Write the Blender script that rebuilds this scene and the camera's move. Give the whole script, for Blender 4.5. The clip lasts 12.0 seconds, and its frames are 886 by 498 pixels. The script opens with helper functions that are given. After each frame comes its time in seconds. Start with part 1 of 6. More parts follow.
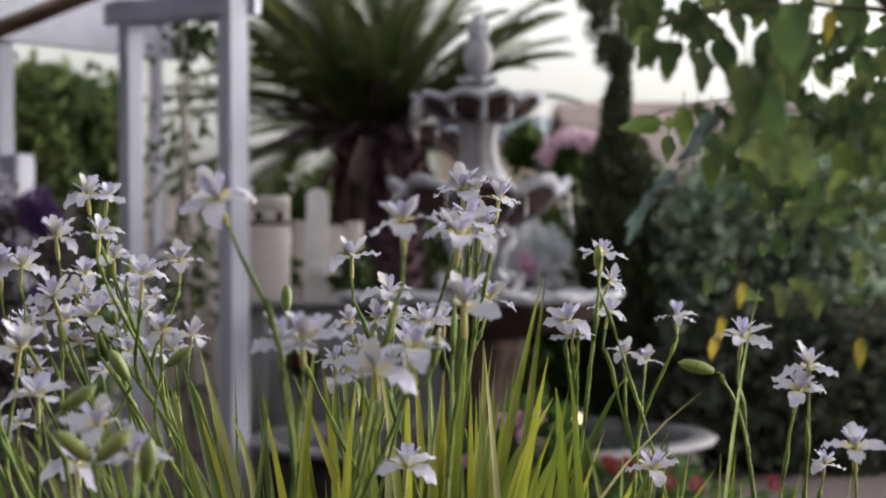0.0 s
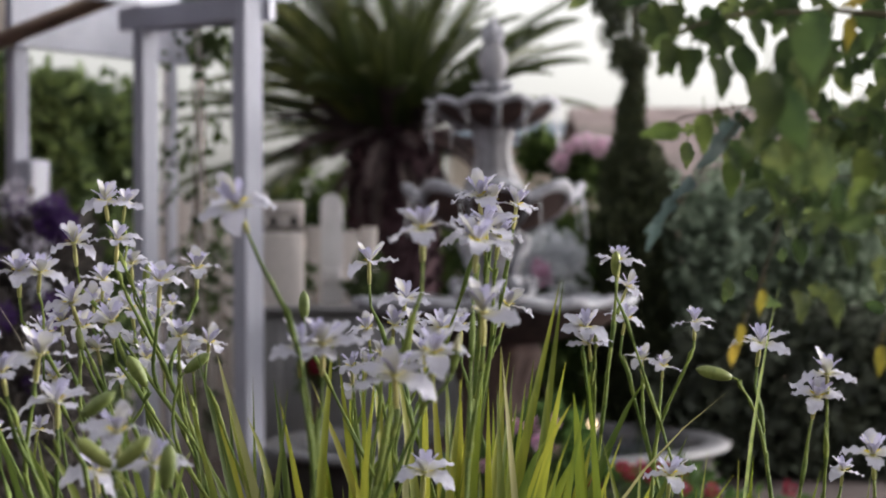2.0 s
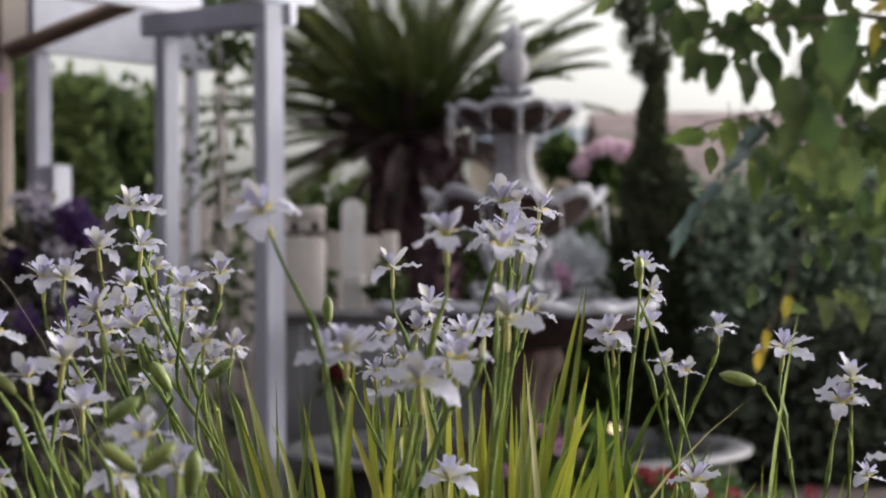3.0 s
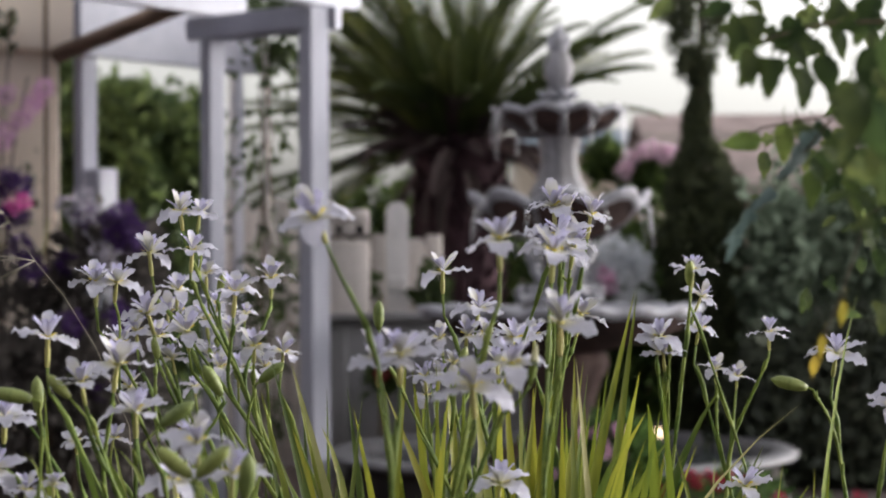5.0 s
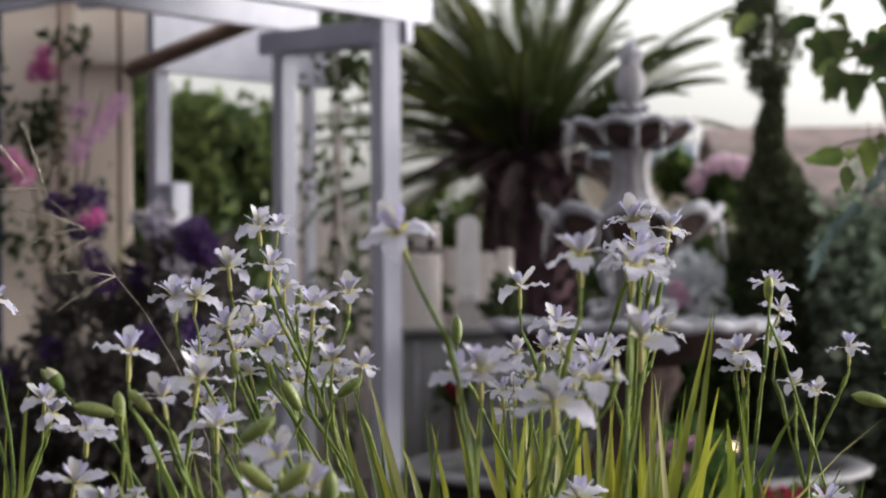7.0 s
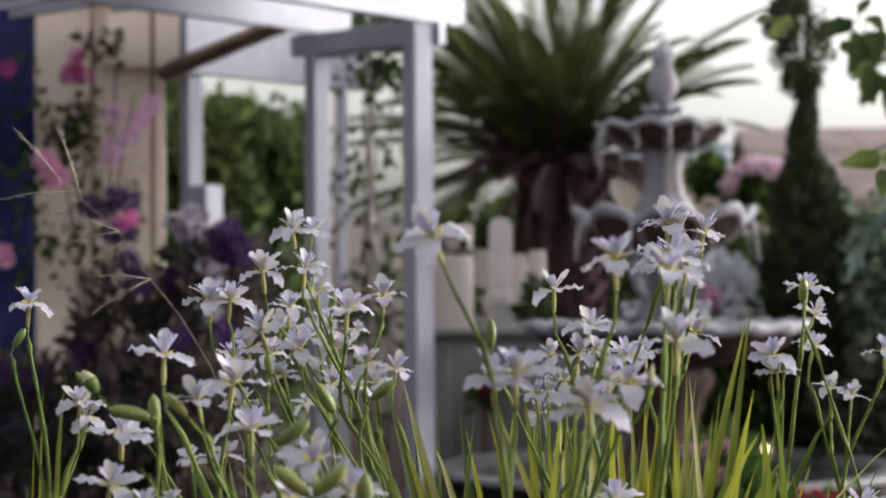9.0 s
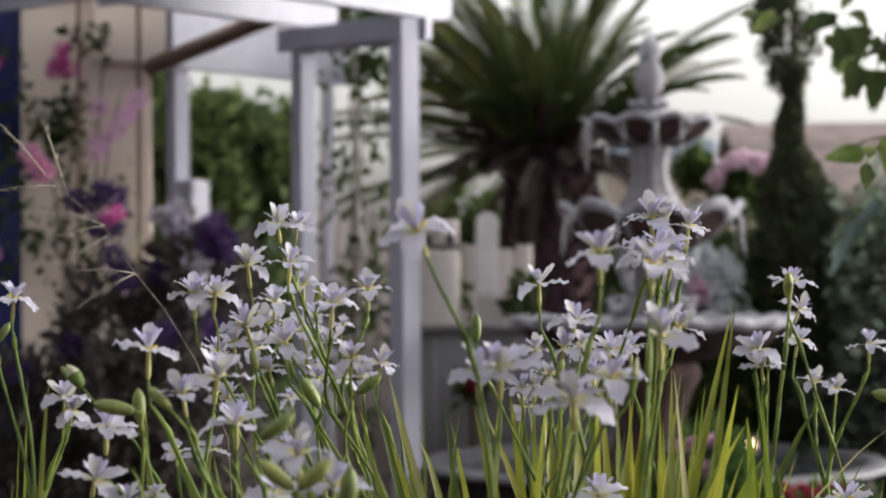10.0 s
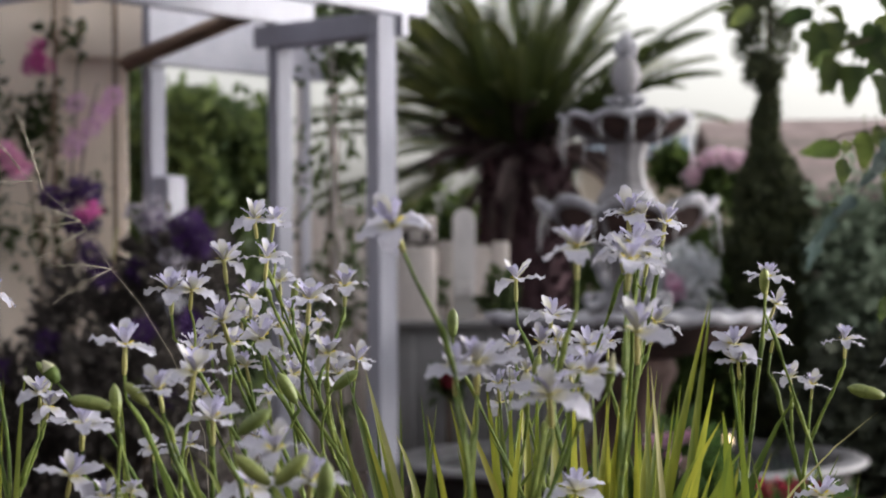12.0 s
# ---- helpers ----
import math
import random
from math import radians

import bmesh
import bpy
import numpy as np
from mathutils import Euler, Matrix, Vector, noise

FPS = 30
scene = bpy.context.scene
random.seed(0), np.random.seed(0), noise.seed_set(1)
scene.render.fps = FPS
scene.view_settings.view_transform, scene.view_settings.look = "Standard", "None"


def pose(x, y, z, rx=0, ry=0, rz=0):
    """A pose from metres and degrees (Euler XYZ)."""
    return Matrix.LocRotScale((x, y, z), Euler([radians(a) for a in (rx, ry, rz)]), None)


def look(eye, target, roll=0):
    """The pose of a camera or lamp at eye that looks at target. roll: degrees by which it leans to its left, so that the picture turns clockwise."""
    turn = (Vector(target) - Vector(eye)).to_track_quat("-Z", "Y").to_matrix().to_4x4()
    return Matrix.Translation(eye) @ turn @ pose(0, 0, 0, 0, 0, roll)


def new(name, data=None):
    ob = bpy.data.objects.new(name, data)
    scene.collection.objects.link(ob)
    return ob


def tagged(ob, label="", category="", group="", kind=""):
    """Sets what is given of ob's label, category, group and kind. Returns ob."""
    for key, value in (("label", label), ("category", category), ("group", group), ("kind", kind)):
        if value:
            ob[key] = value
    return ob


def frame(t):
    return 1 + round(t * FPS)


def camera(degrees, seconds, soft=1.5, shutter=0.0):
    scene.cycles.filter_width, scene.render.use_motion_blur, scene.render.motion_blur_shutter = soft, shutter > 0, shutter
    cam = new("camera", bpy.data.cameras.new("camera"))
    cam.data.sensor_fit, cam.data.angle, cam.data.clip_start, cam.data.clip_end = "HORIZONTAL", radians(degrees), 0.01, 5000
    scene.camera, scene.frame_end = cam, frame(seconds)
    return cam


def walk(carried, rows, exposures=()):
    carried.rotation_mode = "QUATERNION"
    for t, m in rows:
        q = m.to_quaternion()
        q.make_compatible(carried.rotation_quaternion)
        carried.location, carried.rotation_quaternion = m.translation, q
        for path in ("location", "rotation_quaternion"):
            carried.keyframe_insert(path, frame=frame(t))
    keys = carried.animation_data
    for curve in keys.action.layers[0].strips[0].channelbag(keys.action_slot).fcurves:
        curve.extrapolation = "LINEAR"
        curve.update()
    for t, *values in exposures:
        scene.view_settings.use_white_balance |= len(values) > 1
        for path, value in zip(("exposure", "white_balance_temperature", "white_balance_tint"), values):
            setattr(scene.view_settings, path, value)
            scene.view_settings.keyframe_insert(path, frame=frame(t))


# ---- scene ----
# A garden corner: white irises in front of a pergola, a tiered fountain and a sago palm.
LENS = 26.0
cam = camera(LENS, 12.0, soft=2.0)
cam.data.dof.use_dof = True
cam.data.dof.focus_distance = 2.45
cam.data.dof.aperture_fstop = 5.6
ROWS = [
    (0, 0.0204, 1.0951, 0.192, -0.386, -2.577),
    (0.5, 0.0196, 1.0952, 0.192, -0.385, -2.524),
    (1, 0.0180, 1.0951, 0.235, -0.388, -2.474),
    (1.5, 0.0163, 1.0955, 0.286, -0.389, -2.389),
    (2, 0.0148, 1.0963, 0.353, -0.387, -2.187),
    (2.5, 0.0131, 1.0969, 0.415, -0.387, -1.946),
    (3, 0.0110, 1.0972, 0.497, -0.389, -1.583),
    (5, 0.0011, 1.0994, 0.584, -0.397, -0.313),
    (5.5, -0.0005, 1.1002, 0.658, -0.400, -0.006),
    (6, -0.0033, 1.1010, 0.769, -0.401, 0.488),
    (6.5, -0.0066, 1.1014, 0.875, -0.399, 1.028),
    (7, -0.0097, 1.1018, 0.994, -0.396, 1.745),
    (7.5, -0.0114, 1.1023, 1.099, -0.393, 2.351),
    (8.5, -0.0135, 1.1035, 1.090, -0.396, 2.740),
    (9.5, -0.0109, 1.1037, 0.965, -0.398, 2.539),
    (10, -0.0102, 1.1030, 0.887, -0.400, 2.308),
    (10.5, -0.0107, 1.1020, 0.840, -0.404, 2.112),
    (11, -0.0111, 1.1016, 0.809, -0.410, 1.900),
    (11.5, -0.0107, 1.1014, 0.798, -0.418, 1.737),
    (12, -0.0102, 1.1012, 0.789, -0.423, 1.615),
]
# seconds, x, height, pitch, roll, yaw
walk(cam, [(t, Matrix.Translation((x, 0.0, z)) @ pose(0, 0, 0, 0, 0, yaw) @ pose(0, 0, 0, 90 + pitch) @ pose(0, 0, 0, 0, 0, roll))
           for t, x, z, pitch, roll, yaw in ROWS], exposures=[(0.0, 1.47, 6550, 10)])

# ---- world and sun: a hazy evening sky, the low sun off to the right ----
SUN_AZ, SUN_EL = 73.0, 7.0      # degrees clockwise from straight ahead (+y), and above the horizon
world = bpy.data.worlds.new("evening_sky")
scene.world = world
world.use_nodes = True
wn = world.node_tree
sky = wn.nodes.new("ShaderNodeTexSky")
sky.sky_type = "NISHITA"
sky.sun_disc = False
sky.sun_elevation = radians(SUN_EL)
sky.sun_rotation = radians(SUN_AZ)
sky.dust_density = 6.0
sky.air_density = 1.0
sky.ozone_density = 1.0
haze = wn.nodes.new("ShaderNodeHueSaturation")      # thin white evening cloud takes most of the blue away
haze.inputs["Saturation"].default_value = 0.10
haze.inputs["Value"].default_value = 1.9
wn.links.new(sky.outputs["Color"], haze.inputs["Color"])
wn.links.new(haze.outputs["Color"], wn.nodes["Background"].inputs["Color"])
wn.nodes["Background"].inputs["Strength"].default_value = 0.15
sun_data = bpy.data.lights.new("sun", "SUN")
sun_data.energy = 0.14
sun_data.angle = radians(14)
sun_data.color = (1.0, 0.93, 0.86)
sun = new("sun", sun_data)
_d = Vector((math.sin(radians(SUN_AZ)) * math.cos(radians(SUN_EL)), math.cos(radians(SUN_AZ)) * math.cos(radians(SUN_EL)), math.sin(radians(SUN_EL))))
sun.matrix_world = look(tuple(_d * 40), (0, 0, 0))


# ---- materials ----
def material(name, base, dark=None, rough=0.6, scale=8.0, fine=60.0, bump=0.15, metal=0.0, through_light=0.0, vary=0.0, stretch=(1, 1, 1), spec=0.5, balance=0.5):
    """Principled surface: two scales of noise between two colours, fine bump, optional thin-leaf translucency, optional variation per object."""
    m = bpy.data.materials.new(name)
    m.use_nodes = True
    nt = m.node_tree
    N, L = nt.nodes, nt.links
    b = N["Principled BSDF"]
    dark = dark or tuple(c * 0.7 for c in base)
    co = N.new("ShaderNodeTexCoord")
    mp = N.new("ShaderNodeMapping")
    mp.inputs["Scale"].default_value = stretch
    L.new(co.outputs["Object"], mp.inputs["Vector"])
    n1, n2 = N.new("ShaderNodeTexNoise"), N.new("ShaderNodeTexNoise")
    n1.inputs["Scale"].default_value, n1.inputs["Detail"].default_value = scale, 5
    n2.inputs["Scale"].default_value, n2.inputs["Detail"].default_value = fine, 3
    L.new(mp.outputs["Vector"], n1.inputs["Vector"])
    L.new(mp.outputs["Vector"], n2.inputs["Vector"])
    add = N.new("ShaderNodeMath")
    add.operation = "MULTIPLY_ADD"
    L.new(n2.outputs["Fac"], add.inputs[0])
    add.inputs[1].default_value = 0.35
    L.new(n1.outputs["Fac"], add.inputs[2])
    ramp = N.new("ShaderNodeValToRGB")
    ramp.color_ramp.elements[0].position, ramp.color_ramp.elements[1].position = balance, balance + 0.32
    ramp.color_ramp.elements[0].color, ramp.color_ramp.elements[1].color = (*dark, 1), (*base, 1)
    L.new(add.outputs[0], ramp.inputs["Fac"])
    colour = ramp.outputs["Color"]
    if vary:
        info, hsv, mr = N.new("ShaderNodeObjectInfo"), N.new("ShaderNodeHueSaturation"), N.new("ShaderNodeMapRange")
        L.new(info.outputs["Random"], mr.inputs["Value"])
        mr.inputs["To Min"].default_value, mr.inputs["To Max"].default_value = 1 - vary, 1 + vary
        L.new(mr.outputs["Result"], hsv.inputs["Value"])
        mh = N.new("ShaderNodeMapRange")
        L.new(info.outputs["Random"], mh.inputs["Value"])
        mh.inputs["To Min"].default_value, mh.inputs["To Max"].default_value = 0.5 + vary * 0.07, 0.5 - vary * 0.07
        L.new(mh.outputs["Result"], hsv.inputs["Hue"])
        L.new(colour, hsv.inputs["Color"])
        colour = hsv.outputs["Color"]
    L.new(colour, b.inputs["Base Color"])
    b.inputs["Roughness"].default_value = rough
    b.inputs["Metallic"].default_value = metal
    b.inputs["Specular IOR Level"].default_value = spec
    if bump:
        bp = N.new("ShaderNodeBump")
        bp.inputs["Strength"].default_value, bp.inputs["Distance"].default_value = bump, 0.01
        L.new(add.outputs[0], bp.inputs["Height"])
        L.new(bp.outputs["Normal"], b.inputs["Normal"])
    if through_light:
        tr, mix = N.new("ShaderNodeBsdfTranslucent"), N.new("ShaderNodeMixShader")
        L.new(colour, tr.inputs["Color"])
        mix.inputs[0].default_value = through_light
        L.new(b.outputs[0], mix.inputs[1])
        L.new(tr.outputs[0], mix.inputs[2])
        L.new(mix.outputs[0], N["Material Output"].inputs["Surface"])
    return m


def leafage(name, light, dark, rough=0.6, through_light=0.38, spec=0.18):
    """Foliage built as one mesh of many leaves: each leaf takes its own tone between two greens."""
    m = bpy.data.materials.new(name)
    m.use_nodes = True
    nt = m.node_tree
    N, L = nt.nodes, nt.links
    b = N["Principled BSDF"]
    geo, ramp = N.new("ShaderNodeNewGeometry"), N.new("ShaderNodeValToRGB")
    ramp.color_ramp.elements[0].color, ramp.color_ramp.elements[1].color = (*dark, 1), (*light, 1)
    L.new(geo.outputs["Random Per Island"], ramp.inputs["Fac"])
    L.new(ramp.outputs["Color"], b.inputs["Base Color"])
    b.inputs["Roughness"].default_value = rough
    b.inputs["Specular IOR Level"].default_value = spec
    tr, mix = N.new("ShaderNodeBsdfTranslucent"), N.new("ShaderNodeMixShader")
    L.new(ramp.outputs["Color"], tr.inputs["Color"])
    mix.inputs[0].default_value = through_light
    L.new(b.outputs[0], mix.inputs[1])
    L.new(tr.outputs[0], mix.inputs[2])
    L.new(mix.outputs[0], N["Material Output"].inputs["Surface"])
    return m


def petal_material(name, tip, base, along=0.04):
    """A petal: base colour near the throat running into the tip colour along the petal's own length, with fine veins."""
    m = bpy.data.materials.new(name)
    m.use_nodes = True
    nt = m.node_tree
    N, L = nt.nodes, nt.links
    b = N["Principled BSDF"]
    co, sep, mr, mix = N.new("ShaderNodeTexCoord"), N.new("ShaderNodeSeparateXYZ"), N.new("ShaderNodeMapRange"), N.new("ShaderNodeMix")
    L.new(co.outputs["Object"], sep.inputs[0])
    L.new(sep.outputs["X"], mr.inputs["Value"])
    mr.inputs["From Min"].default_value, mr.inputs["From Max"].default_value = along * 0.1, along
    wave = N.new("ShaderNodeTexNoise")
    mp = N.new("ShaderNodeMapping")
    mp.inputs["Scale"].default_value = (60, 700, 60)
    L.new(co.outputs["Object"], mp.inputs["Vector"])
    L.new(mp.outputs["Vector"], wave.inputs["Vector"])
    wave.inputs["Scale"].default_value = 1.0
    mix.data_type = "RGBA"
    mix.inputs["A"].default_value, mix.inputs["B"].default_value = (*base, 1), (*tip, 1)
    L.new(mr.outputs["Result"], mix.inputs["Factor"])
    veins = N.new("ShaderNodeMix")
    veins.data_type, veins.blend_type = "RGBA", "MULTIPLY"
    veins.inputs["Factor"].default_value = 0.25
    L.new(mix.outputs["Result"], veins.inputs["A"])
    L.new(wave.outputs["Color"], veins.inputs["B"])
    bw = N.new("ShaderNodeRGBToBW")
    L.new(wave.outputs["Color"], bw.inputs["Color"])
    L.new(bw.outputs["Val"], veins.inputs["B"])
    L.new(veins.outputs["Result"], b.inputs["Base Color"])
    b.inputs["Roughness"].default_value = 0.65
    b.inputs["Specular IOR Level"].default_value = 0.15
    bp = N.new("ShaderNodeBump")
    bp.inputs["Strength"].default_value, bp.inputs["Distance"].default_value = 0.25, 0.002
    L.new(bw.outputs["Val"], bp.inputs["Height"])
    L.new(bp.outputs["Normal"], b.inputs["Normal"])
    tr, ms = N.new("ShaderNodeBsdfTranslucent"), N.new("ShaderNodeMixShader")
    L.new(veins.outputs["Result"], tr.inputs["Color"])
    ms.inputs[0].default_value = 0.3
    L.new(b.outputs[0], ms.inputs[1])
    L.new(tr.outputs[0], ms.inputs[2])
    L.new(ms.outputs[0], N["Material Output"].inputs["Surface"])
    return m


M_WHITE = material("white_painted_wood", (0.35, 0.352, 0.425), (0.27, 0.272, 0.33), rough=0.55, scale=3, fine=40, bump=0.1, stretch=(1, 1, 0.25))
# the pergola's paint darkened: roof shade on the fascia put into its colour
M_FASCIA_SHADE = material("shaded_fascia_paint", (0.25, 0.25, 0.315), (0.19, 0.19, 0.24), rough=0.6, scale=3, fine=40, bump=0.1)
M_BROWN = material("brown_stained_wood", (0.16, 0.10, 0.065), (0.09, 0.055, 0.035), rough=0.65, scale=6, fine=50, stretch=(1, 1, 6))
M_CREAM = material("cream_stucco", (0.845, 0.735, 0.640), (0.755, 0.650, 0.560), rough=0.9, scale=2.5, fine=120, bump=0.4)
M_BLUE = material("deep_blue_paint", (0.015, 0.02, 0.10), (0.010, 0.013, 0.06), rough=0.75, spec=0.2, scale=4)
M_STONE = material("cast_stone", (0.35, 0.348, 0.395), (0.115, 0.11, 0.122), rough=0.75, scale=9, fine=70, bump=0.5, balance=0.45)
M_PEDESTAL = material("streaked_cast_stone", (0.26, 0.25, 0.28), (0.09, 0.082, 0.086), rough=0.7, scale=9, fine=60, bump=0.5, stretch=(1, 1, 0.3), balance=0.48)
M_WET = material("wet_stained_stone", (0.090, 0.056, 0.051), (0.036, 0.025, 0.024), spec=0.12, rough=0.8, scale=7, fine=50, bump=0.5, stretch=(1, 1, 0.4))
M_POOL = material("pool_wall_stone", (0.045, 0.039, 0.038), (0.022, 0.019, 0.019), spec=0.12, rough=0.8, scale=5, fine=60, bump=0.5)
M_PALE = material("pale_weathered_boards", (0.56, 0.505, 0.49), (0.38, 0.345, 0.33), rough=0.8, scale=5, fine=70, stretch=(1, 1, 0.2))
M_CLOSE = material("dark_plaster", (0.15, 0.145, 0.15), (0.09, 0.087, 0.09), rough=0.85, scale=2, fine=60, bump=0.3)
M_GATE = material("white_gate_paint", (0.72, 0.69, 0.705), (0.52, 0.50, 0.51), rough=0.6, scale=4, fine=50)
M_GREY = material("grey_plastered_wall", (0.27, 0.26, 0.275), (0.16, 0.155, 0.16), rough=0.8, scale=3, fine=80, bump=0.3)
M_DARK = material("dark_opening", (0.012, 0.011, 0.011), (0.008, 0.008, 0.008), rough=0.8)
M_SOIL = material("dark_soil", (0.055, 0.042, 0.033), (0.025, 0.019, 0.015), rough=0.95, scale=6, fine=90, bump=0.9)
M_PATH = material("gravel_grit", (0.092, 0.062, 0.060), (0.040, 0.028, 0.028), rough=0.9, scale=20, fine=150, bump=0.9)
M_TRUNK = material("palm_trunk_fibre", (0.054, 0.031, 0.038), (0.029, 0.018, 0.022), spec=0.05, rough=0.95, scale=14, fine=80, bump=1.0)
M_BARK = material("brown_bark", (0.13, 0.09, 0.06), (0.06, 0.04, 0.03), rough=0.9, scale=20, fine=120, bump=0.8, stretch=(1, 1, 0.3))
M_FROND = material("palm_frond", (0.088, 0.106, 0.031), (0.030, 0.042, 0.016), spec=0.22, rough=0.55, scale=5, through_light=0.28, vary=0.35)
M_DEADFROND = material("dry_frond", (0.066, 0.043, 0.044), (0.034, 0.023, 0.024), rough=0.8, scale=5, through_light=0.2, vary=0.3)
M_STEM = material("iris_stem_green", (0.225, 0.285, 0.072), (0.10, 0.150, 0.036), rough=0.65, spec=0.25, scale=40, fine=200, bump=0.1, through_light=0.15, vary=0.25)
M_OVARY = material("iris_ovary", (0.55, 0.52, 0.22), (0.42, 0.42, 0.15), rough=0.6, scale=60, fine=300, bump=0.1, through_light=0.2, vary=0.2)
M_RIM = material("worn_pool_coping", (0.20, 0.195, 0.215), (0.10, 0.096, 0.105), rough=0.65, scale=7, fine=60, bump=0.5)
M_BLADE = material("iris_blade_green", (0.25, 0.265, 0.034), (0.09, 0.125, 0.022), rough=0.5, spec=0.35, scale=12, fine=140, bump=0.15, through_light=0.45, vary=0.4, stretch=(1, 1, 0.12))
# M_BLADE's green darkened: the left and low clumps' shade put into the colour
M_SHADEBLADE = material("shaded_iris_blade_green", (0.165, 0.205, 0.042), (0.060, 0.088, 0.020), rough=0.55, spec=0.3, scale=12, fine=140, bump=0.15, through_light=0.3, vary=0.35, stretch=(1, 1, 0.12))
M_STRAW = material("withered_blade", (0.45, 0.42, 0.20), (0.26, 0.27, 0.10), rough=0.6, scale=14, through_light=0.3, vary=0.2, stretch=(1, 1, 0.15))
M_CAPSULE = material("seed_capsule_green", (0.28, 0.325, 0.095), (0.16, 0.20, 0.055), rough=0.5, scale=60, fine=300, bump=0.15, through_light=0.1, vary=0.2)
M_TEPAL = petal_material("white_tepal", (0.575, 0.562, 0.665), (0.66, 0.64, 0.45), 0.016)
M_SIGNAL = petal_material("yellow_mark", (0.80, 0.70, 0.12), (0.75, 0.60, 0.08), 0.02)
M_STYLE = petal_material("lilac_style_arm", (0.49, 0.46, 0.71), (0.60, 0.58, 0.70), 0.016)
M_VINELEAF = material("vine_leaf", (0.094, 0.128, 0.042), (0.041, 0.062, 0.029), rough=0.6, spec=0.18, scale=30, fine=160, bump=0.2, through_light=0.62, vary=0.42)
# the vine leaf again in a paler green, for leaves that catch the light
M_LITLEAF = material("lit_vine_leaf", (0.150, 0.205, 0.055), (0.085, 0.125, 0.035), rough=0.55, spec=0.2, scale=30, fine=160, bump=0.2, through_light=0.6, vary=0.25)
M_YELLOWLEAF = material("yellowed_vine_leaf", (0.42, 0.33, 0.05), (0.25, 0.19, 0.03), rough=0.55, scale=40, through_light=0.4, vary=0.2)
M_BLUELEAF = material("glaucous_leaf", (0.17, 0.24, 0.23), (0.09, 0.14, 0.13), rough=0.5, scale=20, through_light=0.2, vary=0.25)
M_TWIG = material("vine_twig", (0.11, 0.085, 0.05), (0.06, 0.045, 0.03), rough=0.8, scale=40, fine=200)
M_GRASS = material("dry_grass_stalk", (0.46, 0.41, 0.35), (0.28, 0.26, 0.19), rough=0.7, scale=40, through_light=0.15)
M_HEDGE = leafage("hedge_leaves", (0.100, 0.138, 0.045), (0.024, 0.040, 0.018))
M_CYPRESS = leafage("cypress_leaves", (0.092, 0.105, 0.052), (0.034, 0.041, 0.027), through_light=0.3)
M_DARKBUSH = leafage("dark_evergreen_leaves", (0.090, 0.102, 0.072), (0.040, 0.046, 0.037), through_light=0.15)
M_SHRUB = leafage("soft_green_shrub_leaves", (0.36, 0.44, 0.33), (0.07, 0.095, 0.062))
M_BUSH = leafage("garden_bush_leaves", (0.09, 0.13, 0.035), (0.030, 0.053, 0.018))
M_GREYBUSH = leafage("dusky_bush_leaves", (0.120, 0.108, 0.100), (0.052, 0.045, 0.045))
M_BEDDING = leafage("bedding_leaves", (0.085, 0.145, 0.04), (0.03, 0.062, 0.02))
M_PURPLE = leafage("purple_florets", (0.080, 0.034, 0.150), (0.026, 0.010, 0.058), through_light=0.2)
M_PALELILAC = leafage("pale_lilac_florets", (0.52, 0.49, 0.56), (0.28, 0.26, 0.32), through_light=0.2)
M_WHITEFLOWER = leafage("white_florets", (0.84, 0.84, 0.88), (0.60, 0.63, 0.66), through_light=0.2)
M_ROSE = leafage("pink_rose_petals", (0.64, 0.16, 0.42), (0.40, 0.05, 0.23), through_light=0.3)
M_PINKROSE = leafage("rose_pink_petals", (0.84, 0.47, 0.66), (0.66, 0.28, 0.48), through_light=0.3)
M_PALEROSE = leafage("pale_pink_petals", (0.80, 0.52, 0.68), (0.62, 0.33, 0.50), through_light=0.3)
M_BLUSH = leafage("blush_rose_petals", (0.84, 0.66, 0.76), (0.62, 0.44, 0.55), through_light=0.3)
M_LITTER = leafage("fallen_petals_and_leaves", (0.34, 0.20, 0.17), (0.07, 0.05, 0.04), through_light=0.1)
M_LILACROSE = leafage("lilac_pink_petals", (0.80, 0.56, 0.74), (0.66, 0.42, 0.60), through_light=0.3)
M_RED = leafage("red_petals", (0.34, 0.012, 0.05), (0.14, 0.006, 0.022), through_light=0.2)
M_VINE = leafage("climber_leaves", (0.065, 0.09, 0.03), (0.027, 0.041, 0.018), through_light=0.3)
M_TILE = material("roof_shingles", (0.26, 0.20, 0.19), (0.17, 0.13, 0.125), rough=0.85, scale=3, fine=40, bump=0.4, vary=0.2)
M_SLATE = material("blue_grey_roof", (0.15, 0.19, 0.24), (0.10, 0.13, 0.17), rough=0.8, scale=3, fine=40, vary=0.2)
M_HOUSE = material("far_house_stucco", (0.42, 0.35, 0.29), (0.34, 0.28, 0.23), rough=0.9, scale=2)
M_METAL = material("dark_lamp_metal", (0.05, 0.045, 0.04), (0.03, 0.03, 0.028), rough=0.4, metal=0.8)


def water_material():
    m = bpy.data.materials.new("water")
    m.use_nodes = True
    N, L = m.node_tree.nodes, m.node_tree.links
    b = N["Principled BSDF"]
    b.inputs["Base Color"].default_value = (0.05, 0.06, 0.065, 1)
    b.inputs["Roughness"].default_value = 0.08
    b.inputs["IOR"].default_value = 1.33
    n, bp = N.new("ShaderNodeTexNoise"), N.new("ShaderNodeBump")
    n.inputs["Scale"].default_value = 14
    bp.inputs["Strength"].default_value, bp.inputs["Distance"].default_value = 0.5, 0.02
    L.new(n.outputs["Fac"], bp.inputs["Height"])
    L.new(bp.outputs["Normal"], b.inputs["Normal"])
    return m


